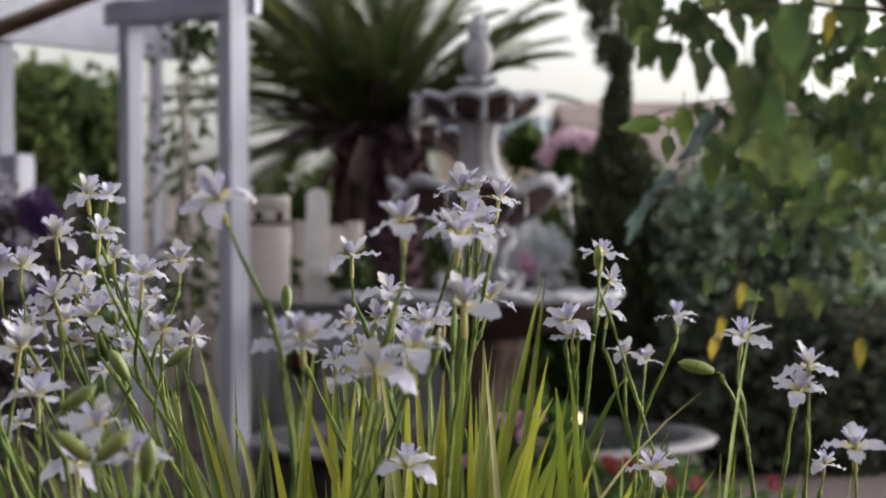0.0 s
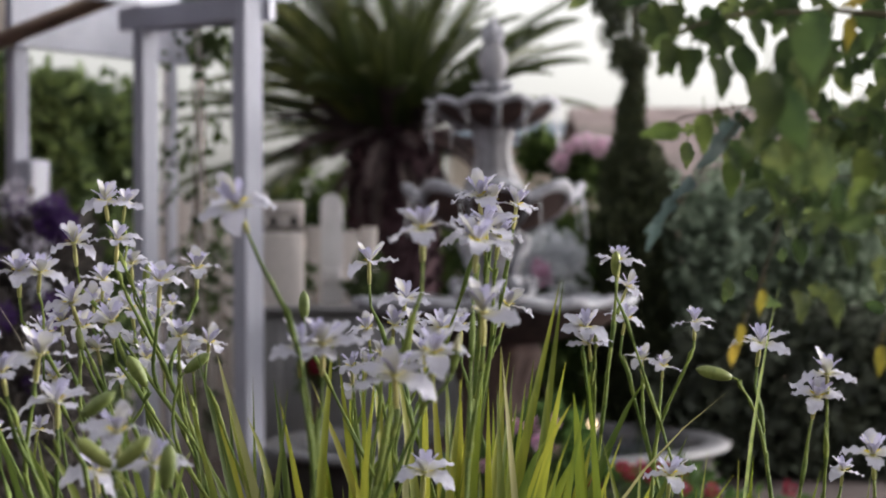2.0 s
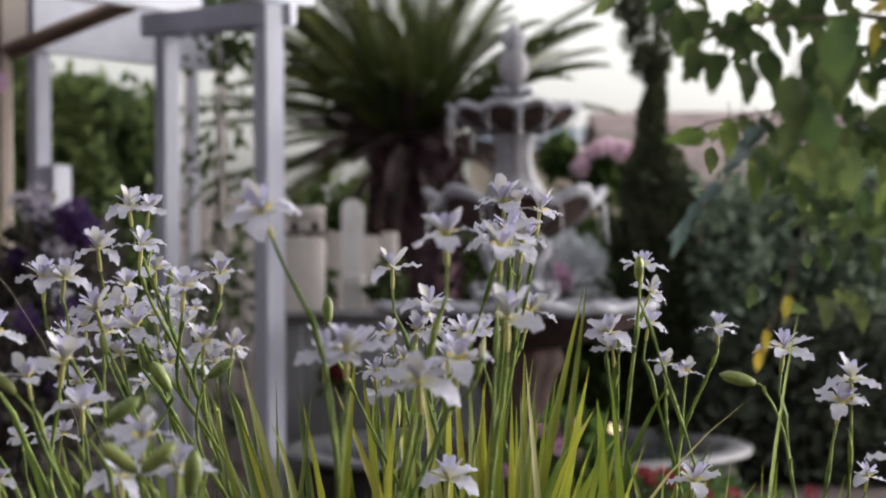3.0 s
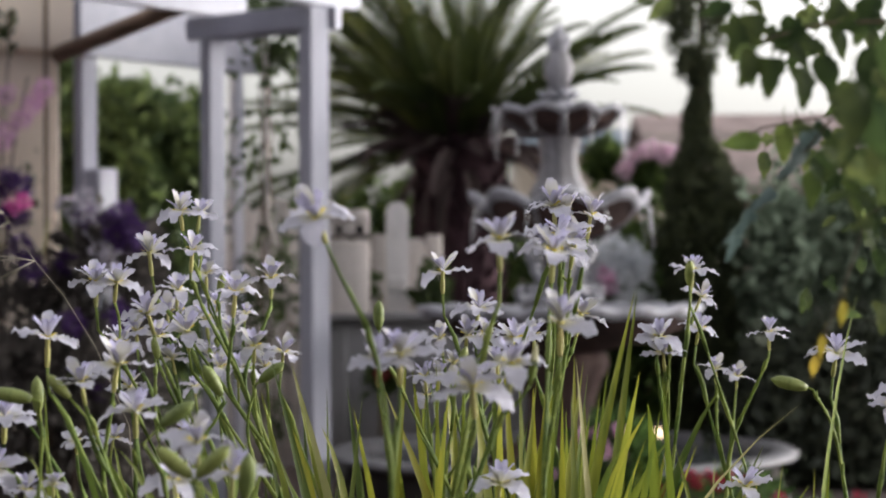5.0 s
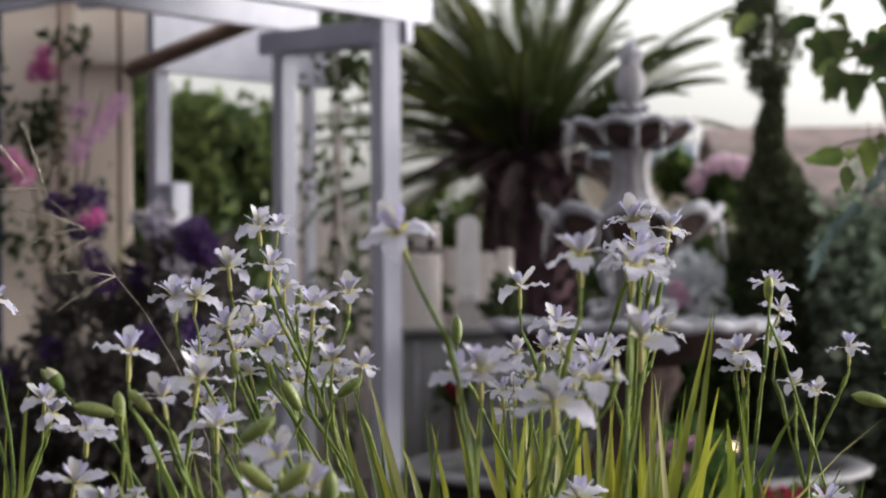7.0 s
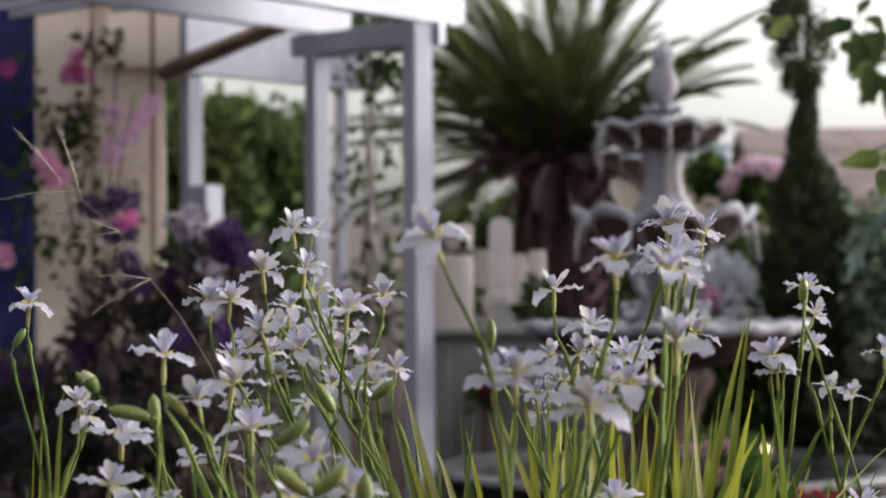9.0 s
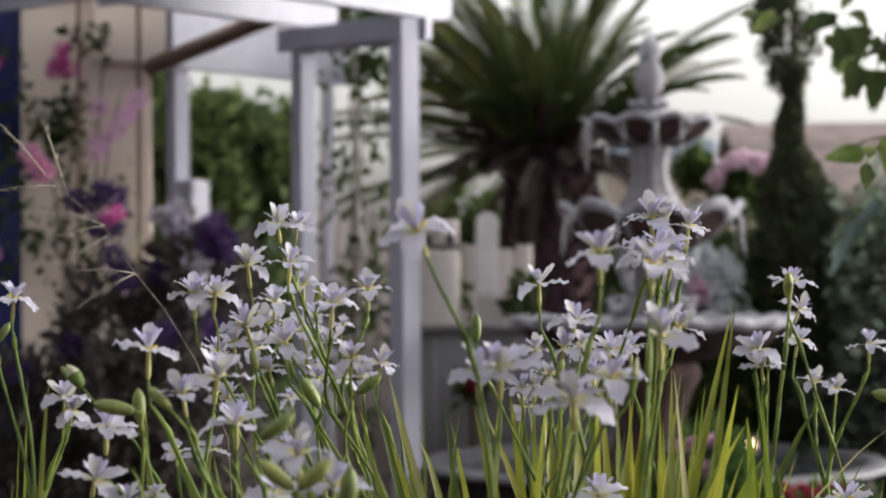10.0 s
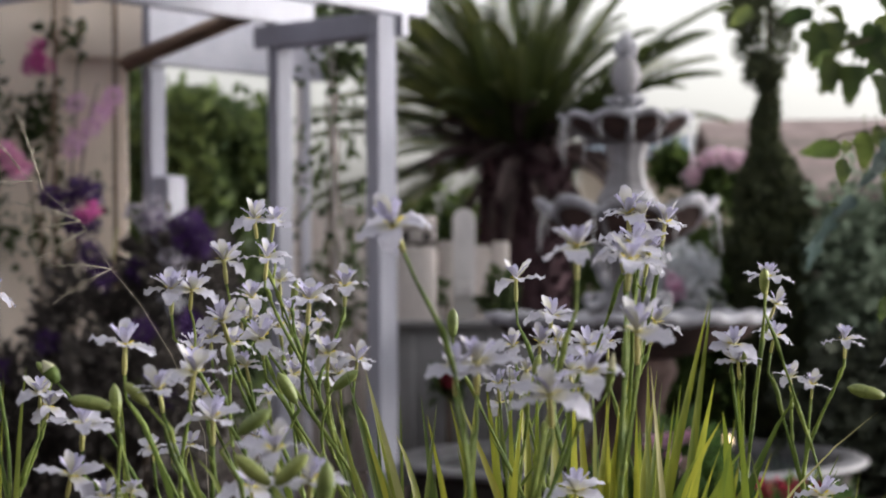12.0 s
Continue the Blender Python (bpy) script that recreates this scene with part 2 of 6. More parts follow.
def stream_material():
    m = bpy.data.materials.new("falling_water")
    m.use_nodes = True
    N, L = m.node_tree.nodes, m.node_tree.links
    b = N["Principled BSDF"]
    b.inputs["Base Color"].default_value = (0.85, 0.86, 0.9, 1)
    b.inputs["Roughness"].default_value = 0.15
    b.inputs["Transmission Weight"].default_value = 0.45
    b.inputs["IOR"].default_value = 1.33
    return m


def glow_material():
    m = bpy.data.materials.new("lamp_glow")
    m.use_nodes = True
    b = m.node_tree.nodes["Principled BSDF"]
    b.inputs["Base Color"].default_value = (0.9, 0.75, 0.5, 1)
    b.inputs["Emission Color"].default_value = (1.0, 0.72, 0.44, 1)
    b.inputs["Emission Strength"].default_value = 0.9
    return m


M_WATER, M_STREAM, M_GLOW = water_material(), stream_material(), glow_material()


# ---- builders ----
def mesh_of(name, bm, mats, smooth=True):
    me = bpy.data.meshes.new(name)
    bm.normal_update()
    bm.to_mesh(me)
    bm.free()
    for m in (mats if isinstance(mats, (list, tuple)) else [mats]):
        me.materials.append(m)
    if smooth:
        me.polygons.foreach_set("use_smooth", [True] * len(me.polygons))
    return me


def thing(name, at=(0, 0, 0), label="", category="", group="", kind="", turn=0.0):
    """A top-level Empty that carries the parts of one thing."""
    ob = new(name)
    ob.matrix_basis = pose(*at, 0, 0, turn)
    ob.empty_display_size = 0.1
    return tagged(ob, label, category, group, kind)


def part(name, bm, mats, parent, label="", smooth=True):
    ob = new(name, mesh_of(name, bm, mats, smooth) if isinstance(bm, bmesh.types.BMesh) else bm)
    ob.parent = parent
    if label:
        ob["label"] = label
    return ob


def box(bm, centre, size, turn=None, bevel=0.006):
    """A bevelled box in bm; turn: a 3x3 or 4x4 matrix applied about its centre."""
    m = Matrix.Translation(centre) @ (turn.to_4x4() if turn is not None else Matrix.Identity(4)) @ Matrix.Diagonal((*size, 1))
    made = bmesh.ops.create_cube(bm, size=1, matrix=m)
    if bevel:
        edges = list({e for v in made["verts"] for e in v.link_edges})
        bmesh.ops.bevel(bm, geom=edges, offset=bevel, segments=1, affect="EDGES", clamp_overlap=True)
    return bm


def tube(bm, points, radii, sides=6, cap=True):
    """A tapered tube along points."""
    pts = [Vector(p) for p in points]
    rings = []
    for i, p in enumerate(pts):
        d = (pts[min(i + 1, len(pts) - 1)] - pts[max(i - 1, 0)]).normalized()
        a = d.cross(Vector((0, 0, 1)) if abs(d.z) < 0.9 else Vector((0, 1, 0))).normalized()
        b = d.cross(a)
        r = radii[i] if isinstance(radii, (list, tuple)) else radii
        rings.append([bm.verts.new(p + r * (math.cos(q) * a + math.sin(q) * b)) for q in [2 * math.pi * k / sides for k in range(sides)]])
    for r0, r1 in zip(rings, rings[1:]):
        for k in range(sides):
            bm.faces.new((r0[k], r0[(k + 1) % sides], r1[(k + 1) % sides], r1[k]))
    if cap:
        bm.faces.new(rings[0][::-1])
        bm.faces.new(rings[-1])
    return bm


def bend(p0, p1, pull, n=8):
    """Points on a quadratic curve from p0 to p1, drawn towards pull."""
    a, b, c = Vector(p0), Vector(p1), Vector(pull)
    return [(1 - t) ** 2 * a + 2 * t * (1 - t) * c + t * t * b for t in [i / (n - 1) for i in range(n)]]


def lathe(bm, profile, sides=48, lobes=0, amp=None, lift=None, mat=None):
    """Turn a profile of (radius, z) round z. amp, lift: per point, how far the rim's lobes push the radius and the height."""
    rings = []
    for i, (r, z) in enumerate(profile):
        a = amp[i] if amp else 0
        l = lift[i] if lift else 0
        ring = []
        for k in range(sides):
            q = 2 * math.pi * k / sides
            w = abs(math.cos(lobes * q / 2)) if lobes else 0
            rr = r * (1 + a * (w - 0.5))
            ring.append(bm.verts.new((rr * math.cos(q), rr * math.sin(q), z + l * (w - 0.5))))
        rings.append(ring)
    for i, (r0, r1) in enumerate(zip(rings, rings[1:])):
        for k in range(sides):
            f = bm.faces.new((r0[k], r0[(k + 1) % sides], r1[(k + 1) % sides], r1[k]))
            if mat:
                f.material_index = mat[i]
    return bm


def leaf_mesh(name, places, size, mats, seed=1, long=1.8, flat=0.0, droop=0.0, outward=None):
    """One mesh of many small folded leaves, each of four corners and a midrib fold. places: array of n x 3."""
    rng = np.random.default_rng(seed)
    n = len(places)
    d = rng.normal(size=(n, 3))
    d[:, 2] = d[:, 2] * (1 - flat) - droop
    if outward is not None:
        d += outward
    d /= np.linalg.norm(d, axis=1, keepdims=True) + 1e-9
    u = rng.normal(size=(n, 3))
    s = np.cross(d, u)
    s /= np.linalg.norm(s, axis=1, keepdims=True) + 1e-9
    nn = np.cross(d, s)
    sz = size * rng.uniform(0.6, 1.3, (n, 1))
    base = places
    tip = places + d * sz * long
    mid = places + d * sz * long * 0.5
    left = mid + s * sz * 0.5 + nn * sz * 0.15
    right = mid - s * sz * 0.5 + nn * sz * 0.15
    v = np.stack([base, left, tip, right], 1).reshape(-1, 3)
    me = bpy.data.meshes.new(name)
    i = np.arange(n) * 4
    f = np.stack([i, i + 1, i + 2, i, i + 2, i + 3], 1).reshape(-1, 3)
    me.vertices.add(len(v))
    me.vertices.foreach_set("co", v.astype(np.float32).ravel())
    me.loops.add(len(f) * 3)
    me.loops.foreach_set("vertex_index", f.astype(np.int32).ravel())
    me.polygons.add(len(f))
    me.polygons.foreach_set("loop_start", np.arange(len(f), dtype=np.int32) * 3)
    me.polygons.foreach_set("loop_total", np.full(len(f), 3, dtype=np.int32))
    for m in (mats if isinstance(mats, (list, tuple)) else [mats]):
        me.materials.append(m)
    me.update(calc_edges=True)
    me.validate()
    return me


def lump(n, centre, radii, seed, shell=0.55, rough=0.22, freq=3.0):
    """n random places in an uneven ellipsoid, most of them near its skin."""
    rng = np.random.default_rng(seed)
    d = rng.normal(size=(n, 3))
    d /= np.linalg.norm(d, axis=1, keepdims=True)
    r = shell + (1 - shell) * rng.random(n) ** 0.6
    ph = rng.random(3) * 9
    bumps = 1 + rough * (np.sin(d[:, 0] * freq * 2 + ph[0]) * np.sin(d[:, 1] * freq * 2 + ph[1]) + 0.6 * np.sin(d[:, 2] * freq * 3 + ph[2]) * np.cos(d[:, 0] * freq * 3))
    return np.array(centre) + d * (r * bumps)[:, None] * np.array(radii)

# ---- ground ----
def ground_sheet():
    bm = bmesh.new()
    bmesh.ops.create_grid(bm, x_segments=2, y_segments=2, size=2500)
    ob = new("ground", mesh_of("ground", bm, M_SOIL, False))
    tagged(ob, "dark bare garden soil reaching to the horizon", "ground", kind="structure")
    bm = bmesh.new()
    bmesh.ops.create_grid(bm, x_segments=90, y_segments=90, size=1.0)
    for v in bm.verts:
        v.co.x *= 4.5
        v.co.y = 7.0 + v.co.y * 3.6
        v.co.z = 0.006 + 0.018 * noise.noise(v.co * 3.0) + 0.010 * noise.noise(v.co * 11.0) + 0.015
    ob = new("garden_path", mesh_of("garden_path", bm, M_PATH))
    tagged(ob, "uneven brown gravel and litter round the fountain", "path", kind="structure")


ground_sheet()


def closing_wall(name, centre, size):
    """Plain walls added out of view behind and left of the camera, to block skylight."""
    bm = bmesh.new()
    box(bm, centre, size, None, 0.02)
    tagged(new(name, mesh_of(name, bm, M_CLOSE, False)), "plain grey wall added out of view to close the garden and block skylight", "wall", kind="structure")


closing_wall("wall_south", (-1.0, -3.2, 2.4), (16.0, 0.25, 4.8))
closing_wall("wall_west", (-6.2, 2.95, 2.2), (0.25, 12.0, 4.4))

# ---- pergola ----
# Beams run along U (away to the right), cross pieces along V (away to the left).
U, V = Vector((0.616, 0.788, 0)), Vector((-0.788, 0.616, 0))
TURN_U = Matrix((U, -V, (0, 0, 1))).transposed()
POST_A, POST_B, POST_C = Vector((-0.521, 8.5, 0)), Vector((-1.010, 8.86, 0)), Vector((-1.712, 9.5, 0))


def pergola():
    p = thing("pergola", tuple(POST_B), "white painted wooden pergola beside the house wall", "pergola")
    o = POST_B

    def post(name, at, top, w=0.1):
        bm = bmesh.new()
        box(bm, at - o + Vector((0, 0, top / 2)), (w, w, top), Matrix.Rotation(radians(-14), 3, "Z") @ TURN_U, 0.006)
        return part(name, bm, M_WHITE, p, smooth=False)
    post("post", POST_A, 2.26)
    post("post", POST_B, 2.165, 0.086)
    post("post", POST_C, 2.155, 0.086)
    post("post", POST_C + U * 1.02 - V * 0.05, 2.155, 0.06)
    post("post", POST_A - U * 5.4, 2.25)
    post("post", POST_B - U * 5.4, 2.243)
    # boxed foot round the far post
    bm = bmesh.new()
    zt = 1.602
    box(bm, POST_C - o + Vector((-1.634 - POST_C.x, -0.03, zt / 2)), (0.13, 0.12, zt), TURN_U, 0.01)
    part("post_box", bm, M_WHITE, p, smooth=False)

    # cross header on the posts, along V
    def bar(name, start, end, low, high, thick, mat=M_WHITE, label="", rounded=0.0):
        bm = bmesh.new()
        a, b = Vector(start), Vector(end)
        d = (b - a).normalized()
        side = d.cross(Vector((0, 0, 1))).normalized()
        ln = (b - a).length
        if rounded:
            # the lower corner of the far end is cut in a curve
            outline = [(0, low), (ln - rounded, low)] + [(ln - rounded + rounded * math.sin(q), low + rounded * (1 - math.cos(q))) for q in (0.5, 1.0, 1.4)] + [(ln, low + rounded), (ln, high), (0, high)]
        else:
            outline = [(0, low), (ln, low), (ln, high), (0, high)]
        rings = [[bm.verts.new(a - o + d * s + Vector((0, 0, z)) + side * t) for s, z in outline] for t in (-thick / 2, thick / 2)]
        bm.faces.new(rings[0])
        bm.faces.new(rings[1][::-1])
        for k in range(len(outline)):
            j = (k + 1) % len(outline)
            bm.faces.new((rings[0][k], rings[1][k], rings[1][j], rings[0][j]))
        bmesh.ops.recalc_face_normals(bm, faces=bm.faces)
        bmesh.ops.bevel(bm, geom=list(bm.edges), offset=0.004, segments=1, affect="EDGES", clamp_overlap=True)
        return part(name, bm, mat, p, label, smooth=False)
    bar("header", POST_B + V * 0.12 - U * 0.034, POST_A - U * 0.034, 2.165, 2.268, 0.042)
    bar("header", POST_B + V * 0.10 + U * 0.075, POST_A - V * 0.085 + U * 0.075, 2.165, 2.268, 0.045)
    # long beams, along U, with shaped ends
    bar("beam", POST_A - U * 5.6, POST_A + U * 0.30, 2.272, 2.45, 0.06, rounded=0.05)
    bar("beam", POST_B - U * 5.6, POST_B + U * 0.21, 2.272, 2.42, 0.05, rounded=0.05)
    # fascia under the roof, its shade put into the paint colour
    bar("beam", POST_C - U * 0.1 - V * 0.05, POST_C + U * 1.16 - V * 0.05, 2.157, 2.60, 0.05, M_FASCIA_SHADE, "painted fascia board, its colour darkened for the roof's shade")
    # roof boards over the beams, unseen; set close and long to add shade below
    for k in range(16):
        s = -0.33 - 0.2 * k
        bar("shade_rafter", POST_A + U * s - V * 0.25, POST_C + U * s + V * (0.2 if k < 1 else 0.75), 2.455, 2.55, 0.04)
    # dark brace from the far post up to the beam
    bm = bmesh.new()
    tube(bm, [Vector((-1.849, 9.450, 2.161)) - o, Vector((-1.133, 8.943, 2.350)) - o], 0.046, sides=4)
    part("brace", bm, M_BROWN, p, "dark brown stained wooden brace")
    return p


pergola()


# ---- house wall with the blue door ----
def house_wall():
    right, left = Vector((-1.921, 9.9, 0)), Vector((-1.921 - 3.6, 9.2, 0))
    d = (right - left).normalized()
    n = Vector((d.y, -d.x, 0))
    turn = Matrix((d, -n, (0, 0, 1))).transposed()
    ln = (right - left).length
    door_right = 0.66                      # metres from the wall's corner to the blue door
    w = new("wall_house")
    w.location = right
    tagged(w, "cream stucco house wall with climbing roses on it", "wall", kind="structure")

    def piece(name, s0, s1, z0, z1, depth, mat, off=0.0):
        bm = bmesh.new()
        box(bm, -d * (s0 + s1) / 2 + n * (off - depth / 2) + Vector((0, 0, (z0 + z1) / 2)), (abs(s1 - s0), depth, z1 - z0), turn, 0.008)
        return part(name, bm, mat, w, smooth=False)
    piece("wall_panel", 0, door_right, 0, 3.2, 0.2, M_CREAM)
    piece("wall_panel", door_right + 0.95, ln, 0, 3.2, 0.2, M_CREAM)
    piece("wall_panel", door_right, door_right + 0.95, 2.72, 3.2, 0.2, M_CREAM)
    # boxed eave at the corner
    piece("eave", -0.16, 0.3, 2.234, 3.3, 0.32, M_CREAM, 0.06)
    # board added along the wall, out of view, to shade the wall's top
    piece("shade_board", -0.1, ln, 2.70, 2.78, 0.26, M_CREAM, 0.26)
    back = Vector((-0.42, 0.907, 0))
    bm = bmesh.new()
    box(bm, right + back * 2.15 + Vector((-0.12, 0, 1.6)), (0.2, 4.0, 3.2), Matrix((Vector((back.y, -back.x, 0)), back, (0, 0, 1))).transposed(), 0.01)
    tagged(new("wall_side", mesh_of("wall_side", bm, M_CREAM, False)), "cream stucco return wall of the house", "wall", kind="structure")
    door = thing("door_1", tuple(right - d * (door_right + 0.475) - n * 0.02), "deep blue painted house door, closed", "door", kind="structure")
    bm = bmesh.new()
    box(bm, (0, 0, 1.36), (0.94, 0.05, 2.71), turn, 0.006)
    part("door_leaf", bm, M_BLUE, door)
    for z in (0.7, 1.75):
        bm = bmesh.new()
        box(bm, n * 0.03 + Vector((0, 0, z)), (0.62, 0.02, 0.8), turn, 0.012)
        part("door_panel", bm, M_BLUE, door)
    # slim brown pipes up the wall
    for px, dd in ((X_PIPE1, 0.22), (X_PIPE2, 0.06)):
        bm = bmesh.new()
        s = (right.x - px) / d.x
        q = right - d * s + n * dd
        tube(bm, [(0, 0, 0), (0, 0, 1.6), (0, 0, 2.695)], 0.012, 8)
        pipe = new("wall_pipe", mesh_of("wall_pipe", bm, M_BROWN))
        pipe.location = q
        tagged(pipe, "thin brown upright pipe fixed on the cream wall", "pipe")
    return right, d, n


X_PIPE1, X_PIPE2 = -2.277, -1.984
WALL_CORNER, WALL_D, WALL_N = house_wall()


def foliage(name, places, size, mat, label, category, seed, trunk=None, kind="", **kw):
    """A bush: its leaves, and short woody stems that carry them down to the ground."""
    base = (float(places[:, 0].mean()), float(places[:, 1].mean()), 0.0)
    t = thing(name, base, label, category, kind=kind)
    me = leaf_mesh("leaves", places - np.array(base), size, mat, seed, **kw)
    tagged(part("leaves", me, mat, t), kind="stuff")
    rng = np.random.default_rng(seed + 77)
    top = float(np.percentile(places[:, 2], 60))
    spread = (float(places[:, 0].std()), float(places[:, 1].std()))
    for k in range(trunk or 4):
        bm = bmesh.new()
        e = (rng.normal() * spread[0] * 0.8, rng.normal() * spread[1] * 0.8, top * rng.uniform(0.8, 1.0))
        b = (e[0] * 0.25, e[1] * 0.25, -0.02)
        tube(bm, bend(b, e, (e[0] * 0.4, e[1] * 0.4, top * 0.6), 6), [0.02 - 0.0025 * i for i in range(6)], 6)
        part("branch", bm, M_BARK, t)
    return t


def blossoms(parent, name, centres, radius, mat, n, size, seed, label=""):
    """Round flower heads, each a mesh of many petals, as parts of their plant."""
    o = np.array(parent.location)
    for k, c in enumerate(centres):
        pts = lump(n, np.array(c) - o, (radius,) * 3, seed + k, shell=0.2, rough=0.34)
        me = leaf_mesh(name, pts, size, mat, seed + k, long=1.1)
        part(name, me, mat, parent, label)


# ---- climbing roses on the cream wall ----
def climbing_rose():
    t = thing("climbing_rose", (-2.137, 9.600, -0.014)[:2] + (0,), "climbing rose with pink blooms trained up the wall", "rose")
    o = np.array(t.location)
    rng = np.random.default_rng(5)
    canes = [((-2.267, 9.550, -0.063), (-2.186, 9.550, 2.383), (-2.374, 9.550, 1.061)), ((-2.042, 9.550, -0.065), (-2.442, 9.500, 2.042), (-2.222, 9.500, 1.060)),
             ((-2.098, 9.550, -0.064), (-1.994, 9.500, 2.066), (-2.193, 9.500, 1.339)), ((-2.210, 9.550, -0.064), (-2.087, 9.550, 2.410), (-2.166, 9.500, 1.060))]
    straw = [(-2.009, 9.55, 0.0), (-1.959, 9.3, 0.797), (-1.919, 9.3, 1.007), (-1.865, 9.34, 1.352)]      # one pale shoot stands off the wall
    bm = bmesh.new()
    tube(bm, [Vector(q) - Vector(o) for q in straw], [0.009, 0.008, 0.007, 0.005], 6)
    part("cane", bm, M_STRAW, t, "pale straw-green cane")
    for a, b, c in canes:
        bm = bmesh.new()
        tube(bm, [Vector(q) - Vector(o) for q in bend((a[0], a[1], 0.0), b, c, 14)], [0.012 - 0.0006 * i for i in range(14)], 6)
        part("cane", bm, M_BARK, t)
    pts = []
    for px, py, sx, sz, n in LEAF_PATCHES:
        q = rng.normal(size=(n, 3)) * np.array((sx, 0.05, sz)) + np.array((px, 9.66, py))
        pts.append(q)
    pts = np.concatenate(pts)
    tagged(part("leaves", leaf_mesh("leaves", pts - o, 0.046, M_VINE, 9, long=1.5), M_VINE, t), kind="stuff")
    blossoms(t, "rose_bloom", [(-2.285, 9.400, 2.183), (-2.229, 9.420, 2.158), (-2.275, 9.420, 2.245), (-2.305, 9.420, 2.150), (-2.610, 9.400, 2.186)], 0.034, M_ROSE, 60, 0.022, 20, "deep pink rose bloom")
    blossoms(t, "rose_bloom", [(-2.400, 9.300, 1.715), (-2.372, 9.290, 1.675), (-2.340, 9.300, 1.640), (-2.585, 9.200, 1.254)], 0.044, M_PINKROSE, 100, 0.025, 40, "pale pink rose bloom")
    blossoms(t, "rose_bloom", [(-1.895, 9.400, 2.000), (-1.960, 9.400, 1.904), (-2.007, 9.400, 1.848), (-2.071, 9.400, 1.793), (-2.099, 9.400, 1.738), (-2.084, 9.400, 1.960), (-1.932, 9.400, 1.945)], 0.042, M_LILACROSE, 85, 0.022, 60, "pale pink rose spray")
    return t


LEAF_PATCHES = [(-2.274, 1.917, 0.055, 0.11, 100), (-2.411, 1.875, 0.055, 0.08, 78), (-2.254, 1.573, 0.04, 0.13, 45),
                (-2.263, 2.346, 0.04, 0.06, 28), (-2.131, 2.316, 0.022, 0.05, 16), (-2.411, 1.289, 0.12, 0.10, 60),
                (-2.183, 1.258, 0.12, 0.10, 55), (-2.597, 1.633, 0.05, 0.32, 105), (-2.025, 1.572, 0.03, 0.06, 14)]
climbing_rose()


# ---- purple flowering bushes below the wall ----
def purple_bush(seed, centre, radii, heads, leaves=2600):
    c = np.array(centre)
    pts = np.concatenate([lump(leaves, c, radii, seed, 0.3), lump(leaves // 2, (c[0], c[1], c[2] * 0.45), (radii[0], radii[1], c[2] * 0.5), seed + 1, 0.3)])
    pts = pts[pts[:, 2] > 0.02]
    t = foliage("flowering_bush", pts, 0.034, M_GREYBUSH, "dusky bush with dark purple flower heads", "bush", seed)
    tagged(t, group="purple flowering bushes")
    blossoms(t, "flower_head", heads, 0.046, M_PURPLE, 190, 0.016, seed + 5, "dark purple flower head")
    return t


dusky = purple_bush(101, (-1.325, 7.900, 1.016), (0.22, 0.22, 0.30), [(-1.233, 7.700, 1.324), (-1.291, 7.750, 1.292), (-1.192, 7.700, 1.256), (-1.253, 7.700, 0.928), (-1.410, 7.800, 1.328), (-1.299, 7.600, 0.617), (-1.461, 7.700, 1.133), (-1.219, 7.750, 1.200), (-1.261, 7.700, 1.245)], 2000)
blossoms(dusky, "bloom", [(-1.471, 7.72, 1.375), (-1.402, 7.72, 1.402), (-1.367, 7.70, 1.345), (-1.42, 7.70, 1.322), (-1.334, 7.68, 1.184), (-1.288, 7.68, 1.150)], 0.038, M_PALELILAC, 60, 0.016, 150, "pale lilac bloom")
accent = purple_bush(111, (-1.699, 7.800, 0.860), (0.22, 0.2, 0.28), [(-1.690, 7.700, 1.464), (-1.652, 7.700, 1.441), (-1.811, 7.700, 1.430), (-1.754, 7.700, 1.407), (-1.664, 7.700, 1.327), (-1.709, 7.700, 1.316), (-1.587, 7.600, 1.111), (-1.632, 7.600, 1.201), (-1.801, 7.600, 0.844)], 1300)
blossoms(accent, "bloom", [(-1.653, 7.600, 1.363), (-1.620, 7.600, 1.376)], 0.03, M_ROSE, 60, 0.016, 140, "magenta bloom")
purple_bush(121, (-2.120, 7.700, 0.549), (0.4, 0.28, 0.26), [(-1.976, 7.500, 0.739), (-2.131, 7.500, 0.762)])
purple_bush(131, (-1.466, 7.600, 0.641), (0.4, 0.25, 0.25), [(-1.383, 7.400, 0.892), (-1.216, 7.450, 0.902)], 2200)

# ---- hedge and trees behind the pergola ----
def hedge_shoots():
    """Leaves along young shoots that stand out of the hedge's top."""
    rng = np.random.default_rng(14)
    rows = []
    for k in range(34):
        x = rng.uniform(-2.75, -1.55)
        foot = np.array((x, 13.8 + rng.uniform(-0.3, 0.3), 2.08 - 0.30 * max(0.0, x + 1.95)))
        way = np.array((rng.normal() * 0.12, rng.normal() * 0.1, rng.uniform(0.16, 0.46)))
        m = 16
        rows.append(foot + way * rng.random((m, 1)) + rng.normal(size=(m, 3)) * 0.022)
    return np.concatenate(rows)


